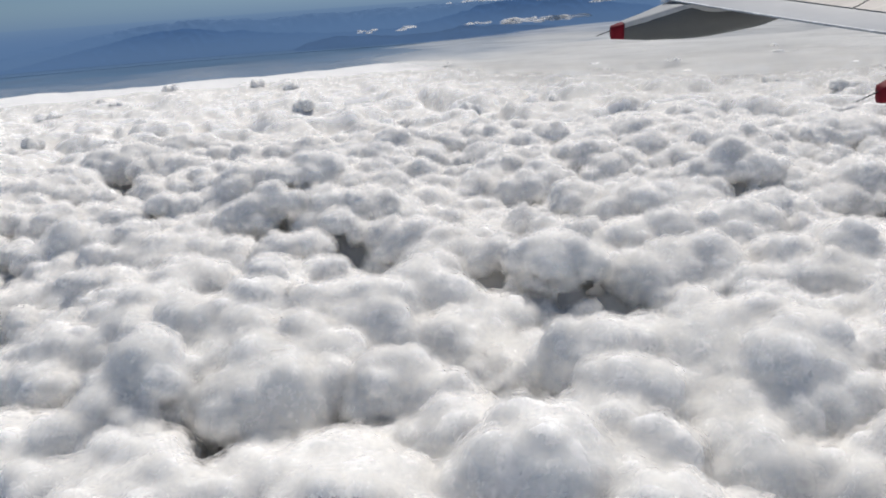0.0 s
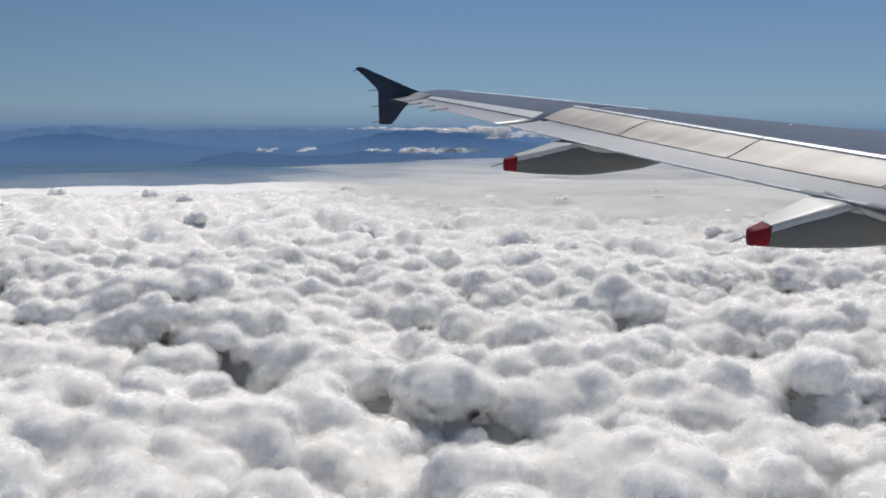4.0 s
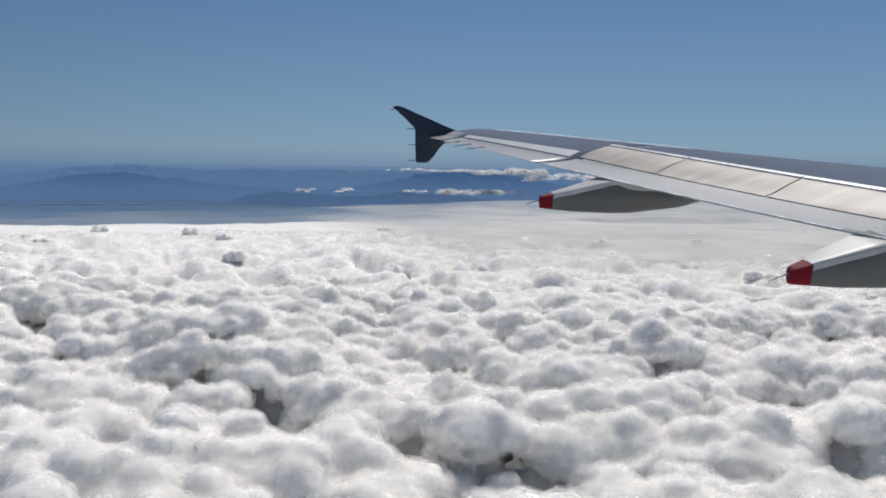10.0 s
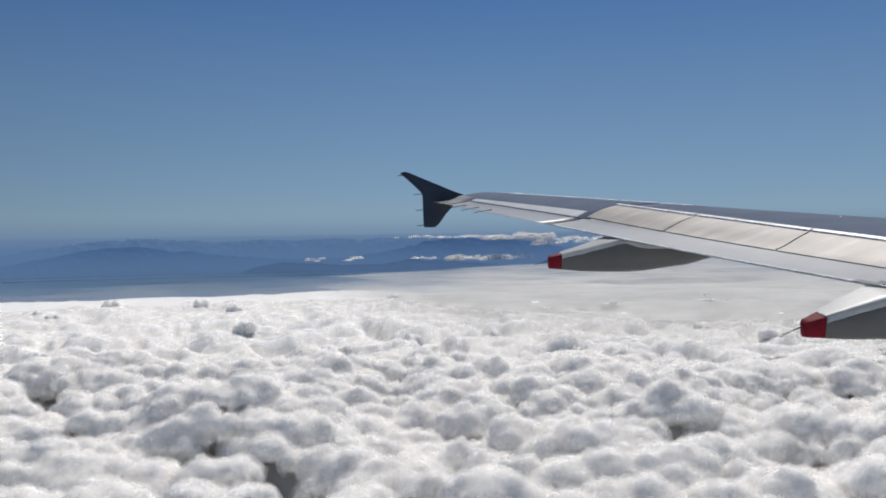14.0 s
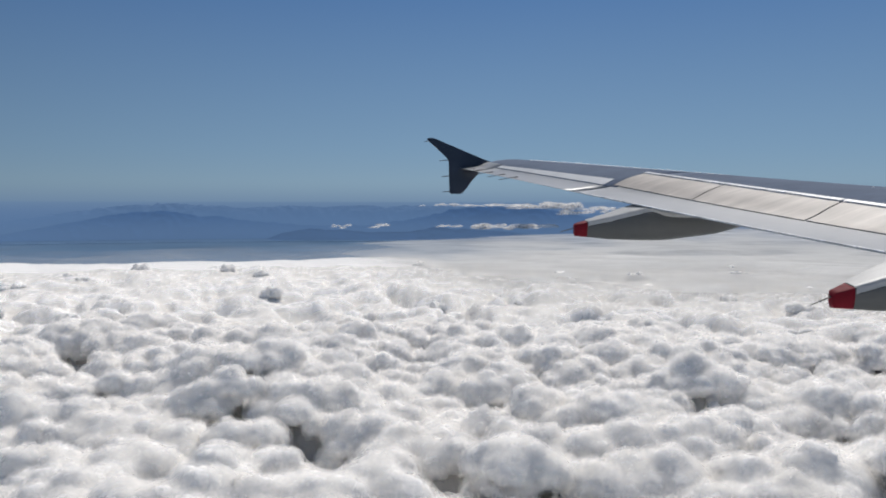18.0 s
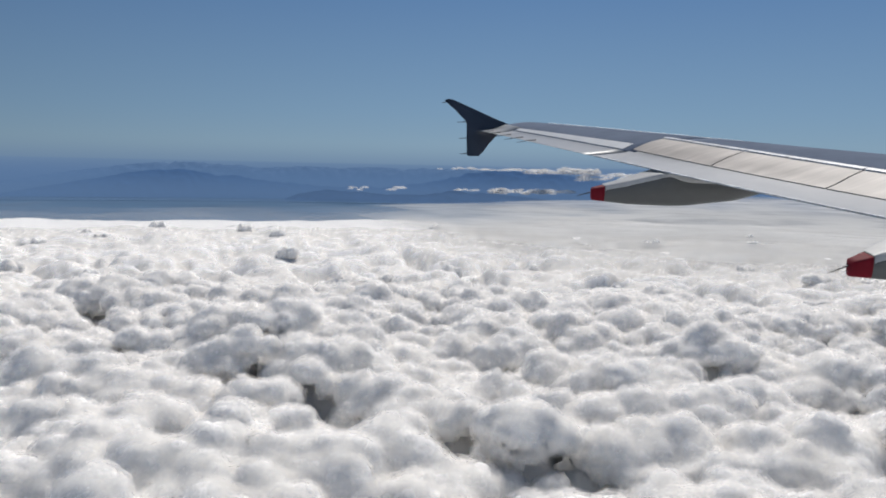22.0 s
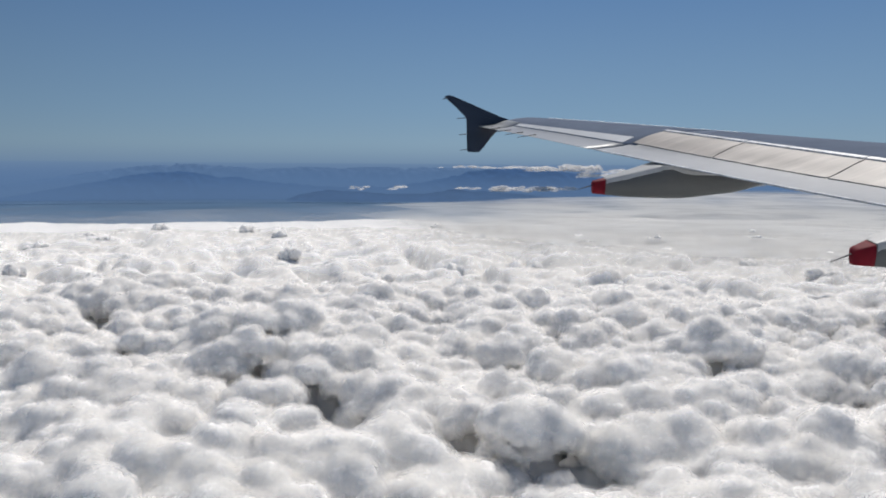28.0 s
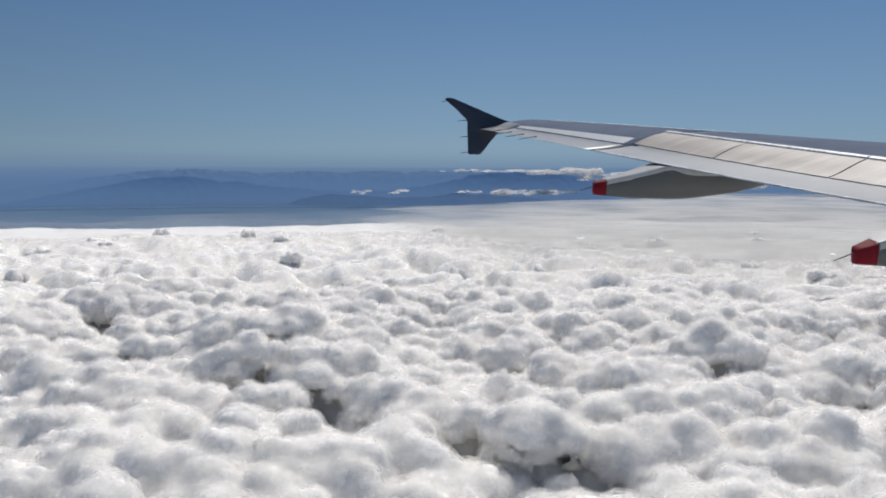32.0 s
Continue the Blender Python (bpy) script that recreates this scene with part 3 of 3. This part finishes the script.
side = np.clip((np.degrees(Z2) + 4 - 5 * n2 - 12 * np.clip((R2 - 2500) / 900, 0, 1)) / 14, 0, 1)
side = side * side * (3 - 2 * side)
rim2 = 2400 + 3400 * side + 300 * n2
dens = np.clip((R2 - 1400 + 450 * side) / 700, 0, 1) * np.clip((rim2 - R2) / (600 + 200 * side), 0, 1) * (0.38 + 0.60 * side)
P2[..., 2] += 5 * n2
fog = grid_mesh("stratus_layer", P2)
layer = fog.attributes.new("thickness", "FLOAT", "POINT")
layer.data.foreach_set("value", dens.reshape(-1).astype(np.float32))
thing("stratus_layer", fog, M_FOG, "flat thin grey stratus beyond the white cloud deck", "cloud", kind="structure")


# ---- heaps that stand out of the deck, and small clouds over the hills ----
def ball(n):
    bm = bmesh.new()
    bmesh.ops.create_icosphere(bm, subdivisions=n, radius=1)
    v, f = np.array([v.co for v in bm.verts]), [[v.index for v in f.verts] for f in bm.faces]
    bm.free()
    return v, f


BALLS = {4: ball(4)}


def heap_mesh(seed, wide, tall, lumps, grow=0.0, detail=4, flat=False):
    """A lumpy cloud, one radius across, flat underneath: the outline of several balls, puffed up by noise."""
    rs = np.random.RandomState(seed)
    ball_v, ball_f = BALLS[detail]
    r = np.full(len(ball_v), 0.40 if flat else 0.45)
    for i in range(lumps):
        c = np.array([rs.uniform(-0.62, 0.62), rs.uniform(-0.62, 0.62), rs.uniform(-0.1, 0.55)])
        s = rs.uniform(0.16, 0.34) if flat else rs.uniform(0.3, 0.55)
        b = ball_v @ c
        q = s * s - c @ c + b * b
        hit = np.maximum(0, np.where(q > 0, b + np.sqrt(np.maximum(q, 0)), 0))
        r = (r ** 5 + hit ** 5) ** 0.2
    P = ball_v * r[:, None]
    w = np.stack([perlin(P * 2.1 + seed), perlin(P * 2.1 + seed + 50), perlin(P * 2.1 + seed + 90)], -1) * 0.12
    d = 0.34 * (billow((P + w) * 2.2, seed) - 0.6) + 0.17 * (billow((P + w) * 4.7, seed) - 0.6) + 0.07 * (billow((P + w) * 10, seed) - 0.6) + grow
    P = P + ball_v * d[:, None] + w
    P[:, 2] = np.where(P[:, 2] < 0, P[:, 2] * (0.3 if flat else 0.35), P[:, 2])
    P *= (wide, wide * 0.8, tall)
    me = bpy.data.meshes.new("cumulus_cloud")
    me.from_pydata(P.tolist(), [], ball_f)
    for p in me.polygons:
        p.use_smooth = True
    me.materials.append(M_FAR_WISPS[0] if flat else M_CLOUD)
    return me


def heap_set(seed, tall, lumps, grow, flat=False):
    shells = [heap_mesh(seed, 1.0, tall, lumps, g, 4, flat) for g in grow]
    for i, sh in enumerate(shells):
        sh.materials[0] = M_FAR_WISPS[i + 1] if flat else M_WISPS[min(LAYERS - 1, 1 + i)]
    return heap_mesh(seed, 1.0, tall, lumps, 0.0, 4, flat), shells


HEAPS = [heap_set(s, t, n, (0.04, 0.08, 0.12)) for s, t, n in ((11, 0.9, 7), (12, 1.15, 6), (13, 0.7, 9), (14, 1.0, 8), (15, 0.8, 10), (16, 1.2, 6))]
FLATS = [heap_set(s, t, n, (0.06, 0.13, 0.2), True) for s, t, n in ((31, 0.75, 16), (32, 0.9, 14), (33, 0.65, 20), (34, 0.8, 18))]


def cloud(meshes, bearing, distance, z, size, turn, label, group, stretch=1.0):
    ob = thing("cumulus_cloud", meshes[0], None, label, "cloud", group)
    a = radians(bearing)
    ob.matrix_world = Matrix.LocRotScale((distance * math.sin(a), distance * math.cos(a), z), Euler((0, 0, turn)), (size * stretch, size, size))
    for me in meshes[1]:
        sh = new("wispy_edge", me)
        sh.parent = ob
    return ob


rs = random.Random(5)
# bearing, distance and half width of the heaps that stand out
STANDING = [(14.6, 1281, 10.3), (16.9, 1450, 17.5), (23.2, 1509, 13.4), (-7.8, 1459, 11.8), (-10.1, 1077, 10.4), (-19.3, 992, 8.0), (-12.4, 752, 14.5), (-10.3, 722, 7.0), (3.5, 637, 11.3), (-0.4, 584, 8.9), (8.8, 578, 12.1), (15.7, 751, 9.7), (-4.6, 400, 12.9), (-21.2, 424, 11.1), (-16.2, 647, 8.9), (-5.3, 819, 9.2), (5.9, 855, 12.4), (13.0, 540, 9.1), (18.1, 478, 9.6), (28.8, 443, 11.1)]
for i in range(44):
    STANDING.append((rs.uniform(-30, 42), math.exp(rs.uniform(math.log(850), math.log(1700))), rs.uniform(7, 15)))
for i, (a, dd, size) in enumerate(h for h in STANDING if h[1] > 700):
    px, py = dd * math.sin(radians(a)), dd * math.cos(radians(a))
    hh = deck_height(np.array([px]), np.array([py]))[0][0]
    cloud(HEAPS[i % 6], a, dd, hh - 0.45 * size, size * 1.15, rs.uniform(0, 6.28), "white cumulus heap rising from the cloud deck", "heaps on the cloud deck")
# bearings from and to, how many, height, its spread, size from and to
BANKS = [("mountain crest", 4130, 2.7, 9.2, 24, EYE - 12, 3, 6, 12), ("mountain crest", 4130, 8.8, 13.0, 26, EYE - 16, 8, 12, 26), ("mountain crest", 4130, 12.0, 17.5, 22, EYE - 38, 14, 12, 23),
         # the sea row is added cloud that stands in for pale haze
         ("sea", 4120, 16.5, 27.0, 40, EYE - 66, 20, 16, 30), ("headland", 4100, 6.4, 11.8, 34, 66, 8, 9, 22), ("headland", 4100, 3.2, 5.2, 8, 70, 4, 6, 11), ("headland", 4100, -3.2, 0.6, 8, 68, 7, 6, 13)]
for where, far, a0, a1, count, z, dz, s0, s1 in BANKS:
    for i in range(count):
        a, size = rs.uniform(a0, a1), rs.uniform(s0, s1)
        cloud(FLATS[rs.randrange(4)], a, far + rs.uniform(-30, 30), z + rs.uniform(-dz, dz), size, -radians(a) + rs.uniform(-0.3, 0.3), "small white cloud over the " + where, "clouds over the hills", rs.uniform(1.3, 2.6))


# ---- the wing ----
ROOT = Vector((5.6, 0.8, EYE - 0.9))
wing = tagged(new("airplane_wing"), "pale grey jet airliner wing with a navy tip fence, flaps up", "airplane wing")
wing.location = ROOT
Z_TE = np.polyfit([15.0, 13.66, 12.37, 11.38, 10.48, 9.7, 8.27, 7.6, 6.95, 6.4, 5.64, 3.0], [0.56, 0.42, 0.271, 0.141, 0.019, -0.079, -0.237, -0.31, -0.367, -0.42, -0.496, -0.70], 3)
TOP = ((0, 0), (0.10, 0.010), (0.20, 0.026), (0.30, 0.062), (0.38, 0.084), (0.5, 0.104), (0.62, 0.112), (0.74, 0.109), (0.86, 0.090), (0.94, 0.070), (1.0, 0.040))
LOW = ((0, -0.004), (0.2, -0.010), (0.4, -0.030), (0.6, -0.036), (0.8, -0.022), (0.93, 0.006), (1.0, 0.040))


def x_te(y):
    return 2.56 - 0.301 * (y - 11.4)


def chord(y):
    return 1.5 + (15 - y) * 0.224


def curve_at(rows, u):
    """A smooth curve through the rows."""
    k = max(0, min(len(rows) - 2, next((i for i in range(len(rows) - 1) if u <= rows[i + 1][0]), len(rows) - 2)))
    (a, p), (b, q) = rows[k], rows[k + 1]
    m0 = (q - rows[k - 1][1]) / (b - rows[k - 1][0]) if k > 0 else (q - p) / (b - a)
    m1 = (rows[k + 2][1] - p) / (rows[k + 2][0] - a) if k + 2 < len(rows) else (q - p) / (b - a)
    t, w = (u - a) / (b - a), b - a
    return (2 * t ** 3 - 3 * t ** 2 + 1) * p + (t ** 3 - 2 * t ** 2 + t) * w * m0 + (3 * t ** 2 - 2 * t ** 3) * q + (t ** 3 - t ** 2) * w * m1


def skin(d, y, lift=0.0, low=False):
    """The point of the wing's surface d metres ahead of the trailing edge at span y, relative to the root."""
    c = chord(y)
    z = float(np.polyval(Z_TE, y)) + c * curve_at(LOW if low else TOP, max(0, min(1, d / c))) + lift
    return Vector((x_te(y) + d, y, EYE + z)) - ROOT


def slab(s0, s1, d0, d1, lift=0.0, thick=0.02, n=8, k=6, d0b=None, d1b=None, follow=None):
    """A panel of the upper skin between two stations of the trailing edge, square to it, with its own thickness and rounded rim."""
    bm = bmesh.new()
    rows = []
    for i in range(n + 1):
        row = []
        f = i / n
        for j in range(k + 1):
            a = (d0 if d0b is None else d0 + (d0b - d0) * f)
            b = (d1 if d1b is None else d1 + (d1b - d1) * f)
            d = a + (b - a) * j / k
            row.append(bm.verts.new(skin(d, s0 + (s1 - s0) * f + 0.3 * d, lift)))
        rows.append(row)
    faces = [bm.faces.new((rows[i][j], rows[i + 1][j], rows[i + 1][j + 1], rows[i][j + 1])) for i in range(n) for j in range(k)]
    ext = bmesh.ops.extrude_face_region(bm, geom=faces)
    bmesh.ops.translate(bm, vec=(0, 0, -thick), verts=[g for g in ext["geom"] if isinstance(g, bmesh.types.BMVert)])
    return smooth(bm)


def loft(loops, cap=True):
    bm = bmesh.new()
    rings = [[bm.verts.new(p) for p in loop] for loop in loops]
    for a, b in zip(rings, rings[1:]):
        for i in range(len(a)):
            j = (i + 1) % len(a)
            bm.faces.new((a[i], a[j], b[j], b[i]))
    if cap:
        bm.faces.new(rings[0])
        bm.faces.new(rings[-1][::-1])
    return smooth(bm, 40)


def section(y, d0, d1, drop=0.0, n=26, back=None):
    """A closed slice of the wing between two distances ahead of the trailing edge."""
    c = chord(y)
    up = [skin(d0 + (d1 - d0) * (0.5 - 0.5 * math.cos(math.pi * i / n)), y, -drop) for i in range(n + 1)]
    dn = [skin(d0 + (d1 - d0) * (0.5 + 0.5 * math.cos(math.pi * i / n)), y, 0, True) for i in range(1, n + 1)]
    return up + dn


SPOILER = (0.54, 1.03)
FLAP_END = 11.38
# torsion box and nose in one skin, from behind the spoilers' hinge to the leading edge
st = [0.8, 2, 3, 4, 5, 6, 7, 8, 9, 10, 11, 11.25]
part("wing_box", loft([section(y, 1.09, chord(y)) for y in st]), M_SKIN, wing, "grey painted upper skin")
st = [11.25, 11.6, 12.2, 12.8, 13.4, 14.0, 14.5, 14.9, 15.1, 15.2]
outer = [section(y, 0.50 - 0.14 * (y - 11.25) / 3.35, chord(y) * (1 - 0.35 * max(0, (y - 14.7) / 0.5) ** 2), 0.003) for y in st]
part("outer_wing_box", loft(outer), M_SKIN, wing, "grey painted outer skin")
part("wing_tip", loft([section(y, 0.0, 0.5) for y in (14.62, 14.9, 15.1, 15.22)]), M_FLAP, wing, "pale wing tip")
# shallow bay under the spoilers, seen only as dark joints
bay = bmesh.new()
rows = [[bay.verts.new(skin(d, y, -0.016)) for d in (0.50, 0.6, 0.8, 1.0, 1.16)] for y in np.arange(1.0, 11.9, 0.45)]
for a, b in zip(rows, rows[1:]):
    for i in range(4):
        bay.faces.new((a[i], b[i], b[i + 1], a[i + 1]))
part("spoiler_bay", bay, M_SEAL, wing, "dark joint under the spoilers")
for s0, s1 in ((1.2, 2.87), (2.87, 4.56), (4.56, 6.25), (6.25, 7.94), (7.94, 9.63), (9.63, 11.22)):
    sp = part("spoiler", slab(s0 + 0.012, s1 - 0.012, SPOILER[0], SPOILER[1], 0.005, 0.012, 10, 8), M_SPOILER, wing, "closed spoiler panel, its warm sheen painted in")
    part("hinge_strip", slab(s0 + 0.01, s1 - 0.01, 1.030, 1.085, 0.020, 0.03, 8, 2), M_EDGE, wing, "metal strip along the spoiler hinge, its glints painted bright")
# flaps, their tops running under the spoilers
for s0, s1 in ((1.0, 4.52), (4.56, FLAP_END)):
    ys = np.linspace(s0, s1, 14)
    part("flap", loft([section(y, 0.0, 0.62, 0.006) for y in ys]), M_FLAP, wing, "retracted pale flap")
part("flap_edge_strip", slab(4.6, FLAP_END - 0.02, 0.004, 0.030, 0.003, 0.012, 14, 1), M_EDGE, wing, "thin bright trailing edge strip")
part("leading_edge", slab(10.4, 14.45, 1.66, 2.36, 0.004, 0.008, 14, 8, 1.0, 1.45), M_BARE, wing, "bare metal leading edge")
# aileron and the strip ahead of it
ys = np.linspace(FLAP_END + 0.05, 14.6, 12)
part("aileron", loft([section(y, 0.0, 0.478 - 0.13 * (y - 11.4) / 3.2, 0.004) for y in ys]), M_FLAP, wing, "pale aileron in line with the wing")
part("aileron_shroud", slab(11.40, 14.45, 0.50, 0.68, 0.003, 0.01, 12, 4, 0.37, 0.45), M_STRIP, wing, "bright strip ahead of the aileron")
# raised rub strips, vents and fasteners on the inner flap
for s0, s1, d0, d1 in ((5.05, 5.75, 0.30, 0.325), (4.6, 4.95, 0.30, 0.325)):
    part("rub_strip", slab(s0, s1, d0, d1, 0.004, 0.006, 5, 1), M_SEAL, wing, "dark narrow strip on the flap")
for s0, s1 in ((6.38, 6.62), (5.70, 6.00)):
    part("cover_plate", slab(s0, s1, 0.005, 0.07, 0.004, 0.012, 3, 2), M_FAIRING, wing, "small grey cover plate at the flap edge")
for s in (6.50, 6.42):
    bm = bmesh.new()
    bmesh.ops.create_cone(bm, cap_ends=True, segments=10, radius1=0.006, radius2=0.005, depth=0.003, matrix=Matrix.Translation(skin(0.27, s + 0.08, 0.003)))
    part("drain_cap", bm, M_SEAL, wing, "tiny dark cap")
for s in (8.75,):
    bm = bmesh.new()
    bmesh.ops.create_uvsphere(bm, u_segments=10, v_segments=6, radius=0.011, matrix=Matrix.Translation(skin(chord(s) * 0.62, s, 0.0)) @ Matrix.Diagonal((1.6, 0.7, 0.6, 1)))
    part("vortex_stud", smooth(bm), M_BARE, wing, "small bright stud on the upper skin")


def rod(a, b, r=0.006):
    a, b = Vector(a), Vector(b)
    bm = bmesh.new()
    bmesh.ops.create_cone(bm, cap_ends=True, segments=8, radius1=r, radius2=r * 0.6, depth=(b - a).length, matrix=Matrix.Translation((a + b) / 2) @ (b - a).to_track_quat("Z", "Y").to_matrix().to_4x4())
    return bm


def here(x, y, z):
    return Vector((x, y, EYE + z)) - ROOT


# ---- tip fence ----
LEFT = [(0.822, 1.108), (0.900, 1.126), (0.978, 1.111), (1.25, 0.995), (1.55, 0.868), (1.80, 0.762), (1.98, 0.700), (1.97, 0.66), (1.86, 0.60), (1.74, 0.505), (1.62, 0.375), (1.52, 0.235), (1.44, 0.150), (1.40, 0.140), (1.25, 0.142), (1.222, 0.160), (1.215, 0.45), (1.212, 0.70), (1.19, 0.755), (1.02, 0.925), (0.825, 1.095)]
bm = bmesh.new()
f = bm.faces.new([bm.verts.new(here(px, 15.24 + 0.10 * (pz - 0.6), pz)) for px, pz in LEFT])
ext = bmesh.ops.extrude_face_region(bm, geom=[f])
bmesh.ops.translate(bm, vec=(0, 0.05, 0), verts=[g for g in ext["geom"] if isinstance(g, bmesh.types.BMVert)])
bmesh.ops.bevel(bm, geom=[e for e in bm.edges if len(e.link_faces) == 2 and e.calc_face_angle(0) > 1.2], offset=0.014, segments=2, affect="EDGES")
fence = part("wing_tip_fence", smooth(bm), M_FENCE, wing, "dark navy wing tip fence, swept up and down")
for (px, pz), dx in (((0.85, 1.065), 0.075), ((1.215, 0.735), 0.17), ((1.215, 0.455), 0.13), ((1.222, 0.185), 0.12)):
    part("static_wick", rod(here(px, 15.265, pz), here(px - dx, 15.265, pz - 0.012), 0.0075), M_WICK, fence, "thin black static wick")
for s in (14.9, 14.62, 14.2, 13.75, 13.3):
    p = skin(0.05, s, 0.0)
    holder = part("wick_holder", rod(p + Vector((0.09, 0, 0.004)), p + Vector((-0.02, 0, -0.006)), 0.014), M_SEAL, wing, "dark wick holder")
    part("static_wick", rod(p, p + Vector((-0.20, 0.02, -0.035)), 0.0065), M_WICK, holder, "thin black static wick")


# ---- flap track fairings ----
def fairing(yc, rows, cap_x, wick_dz, tilt):
    """rows: x, top, bottom, half width from tail to nose."""
    def loop(x, top, low, w):
        pts = []
        for i in range(28):
            a = 2 * math.pi * i / 28
            ca, sa = math.cos(a), math.sin(a)
            e = 0.2
            px, pz = math.copysign(abs(ca) ** e, ca), math.copysign(abs(sa) ** e, sa)
            pinch = 1 - 0.25 * max(0, -pz) ** 2
            pts.append(here(x, yc + w * px * pinch, (top + low) / 2 + (top - low) / 2 * pz + tilt * w * (px + 1) * max(0, pz)))
        return pts

    def at(x):
        xs = [r[0] for r in rows]
        return [float(np.interp(x, xs, [r[k] for r in rows])) for k in (1, 2, 3)]
    xs = [cap_x, cap_x + 0.004] + list(np.linspace(cap_x + 0.03, rows[-1][0], 25))
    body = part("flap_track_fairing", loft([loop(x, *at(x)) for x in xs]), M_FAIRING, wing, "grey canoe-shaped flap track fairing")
    x0 = rows[0][0]
    tail = [loop(x0, *[v for v in (at(x0)[0] - 0.02, at(x0)[1] + 0.02, at(x0)[2] * 0.7)])] + [loop(x, *at(x)) for x in np.linspace(x0 + 0.012, cap_x - 0.001, 5)]
    # sheet over the top that carries the painted sunlight
    xs = np.linspace(cap_x + 0.006, rows[-1][0] - 0.2, 20)
    cover = [[here(x, yc + px * (at(x)[2] + 0.003), at(x)[0] + dz + tilt * at(x)[2] * (px + 1)) for px, dz in ((-1, -0.05), (-1, -0.012), (-0.96, 0.003), (-0.5, 0.004), (0, 0.004), (0.5, 0.004), (0.96, 0.003))] for x in xs]
    bm = bmesh.new()
    grid = [[bm.verts.new(p) for p in row] for row in cover]
    for a, b in zip(grid, grid[1:]):
        for i in range(6):
            bm.faces.new((a[i], b[i], b[i + 1], a[i + 1]))
    part("lit_top", smooth(bm, 50), M_FAIRING_LIT, body, "fairing top, its sunlight painted pale")
    cap = part("tail_cap", loft(tail), M_RED, body, "red painted tail cap")
    t, l, w = at(x0)
    part("static_wick", rod(here(x0 + 0.01, yc, (t + l) / 2 + 0.03), here(x0 - 0.16, yc, (t + l) / 2 + 0.03 - wick_dz), 0.0065), M_WICK, cap, "thin black static wick")
    xs = np.linspace(cap_x + 0.02, rows[0][0] + 0.95, 10)
    bm = bmesh.new()
    rail = [[bm.verts.new(here(x, yc - at(x)[2] - 0.003, at(x)[0] - 0.045 - dz)) for dz in (0, 0.008)] for x in xs]
    for a, b in zip(rail, rail[1:]):
        bm.faces.new((a[0], b[0], b[1], a[1]))
    ext = bmesh.ops.extrude_face_region(bm, geom=bm.faces[:])
    bmesh.ops.translate(bm, vec=(0, 0.006, 0), verts=[g for g in ext["geom"] if isinstance(g, bmesh.types.BMVert)])
    part("seam", bm, M_SEAL, body, "dark panel seam")
    return body


fairing(9.98, [(2.26, -0.272, -0.402, 0.055), (2.65, -0.185, -0.440, 0.15), (3.10, -0.066, -0.452, 0.24), (3.3, -0.13, -0.447, 0.26), (3.9, -0.14, -0.375, 0.24), (4.3, -0.1, -0.27, 0.18), (4.9, -0.03, -0.12, 0.06)], 2.40, 0.05, 0.12)
fairing(6.32, [(3.41, -0.70, -0.81, 0.05), (3.76, -0.588, -0.832, 0.14), (4.20, -0.452, -0.828, 0.23), (4.30, -0.55, -0.82, 0.25), (4.6, -0.56, -0.805, 0.25), (5.1, -0.56, -0.745, 0.24), (5.7, -0.50, -0.62, 0.18), (6.4, -0.4, -0.45, 0.05)], 3.555, 0.065, 0.16)
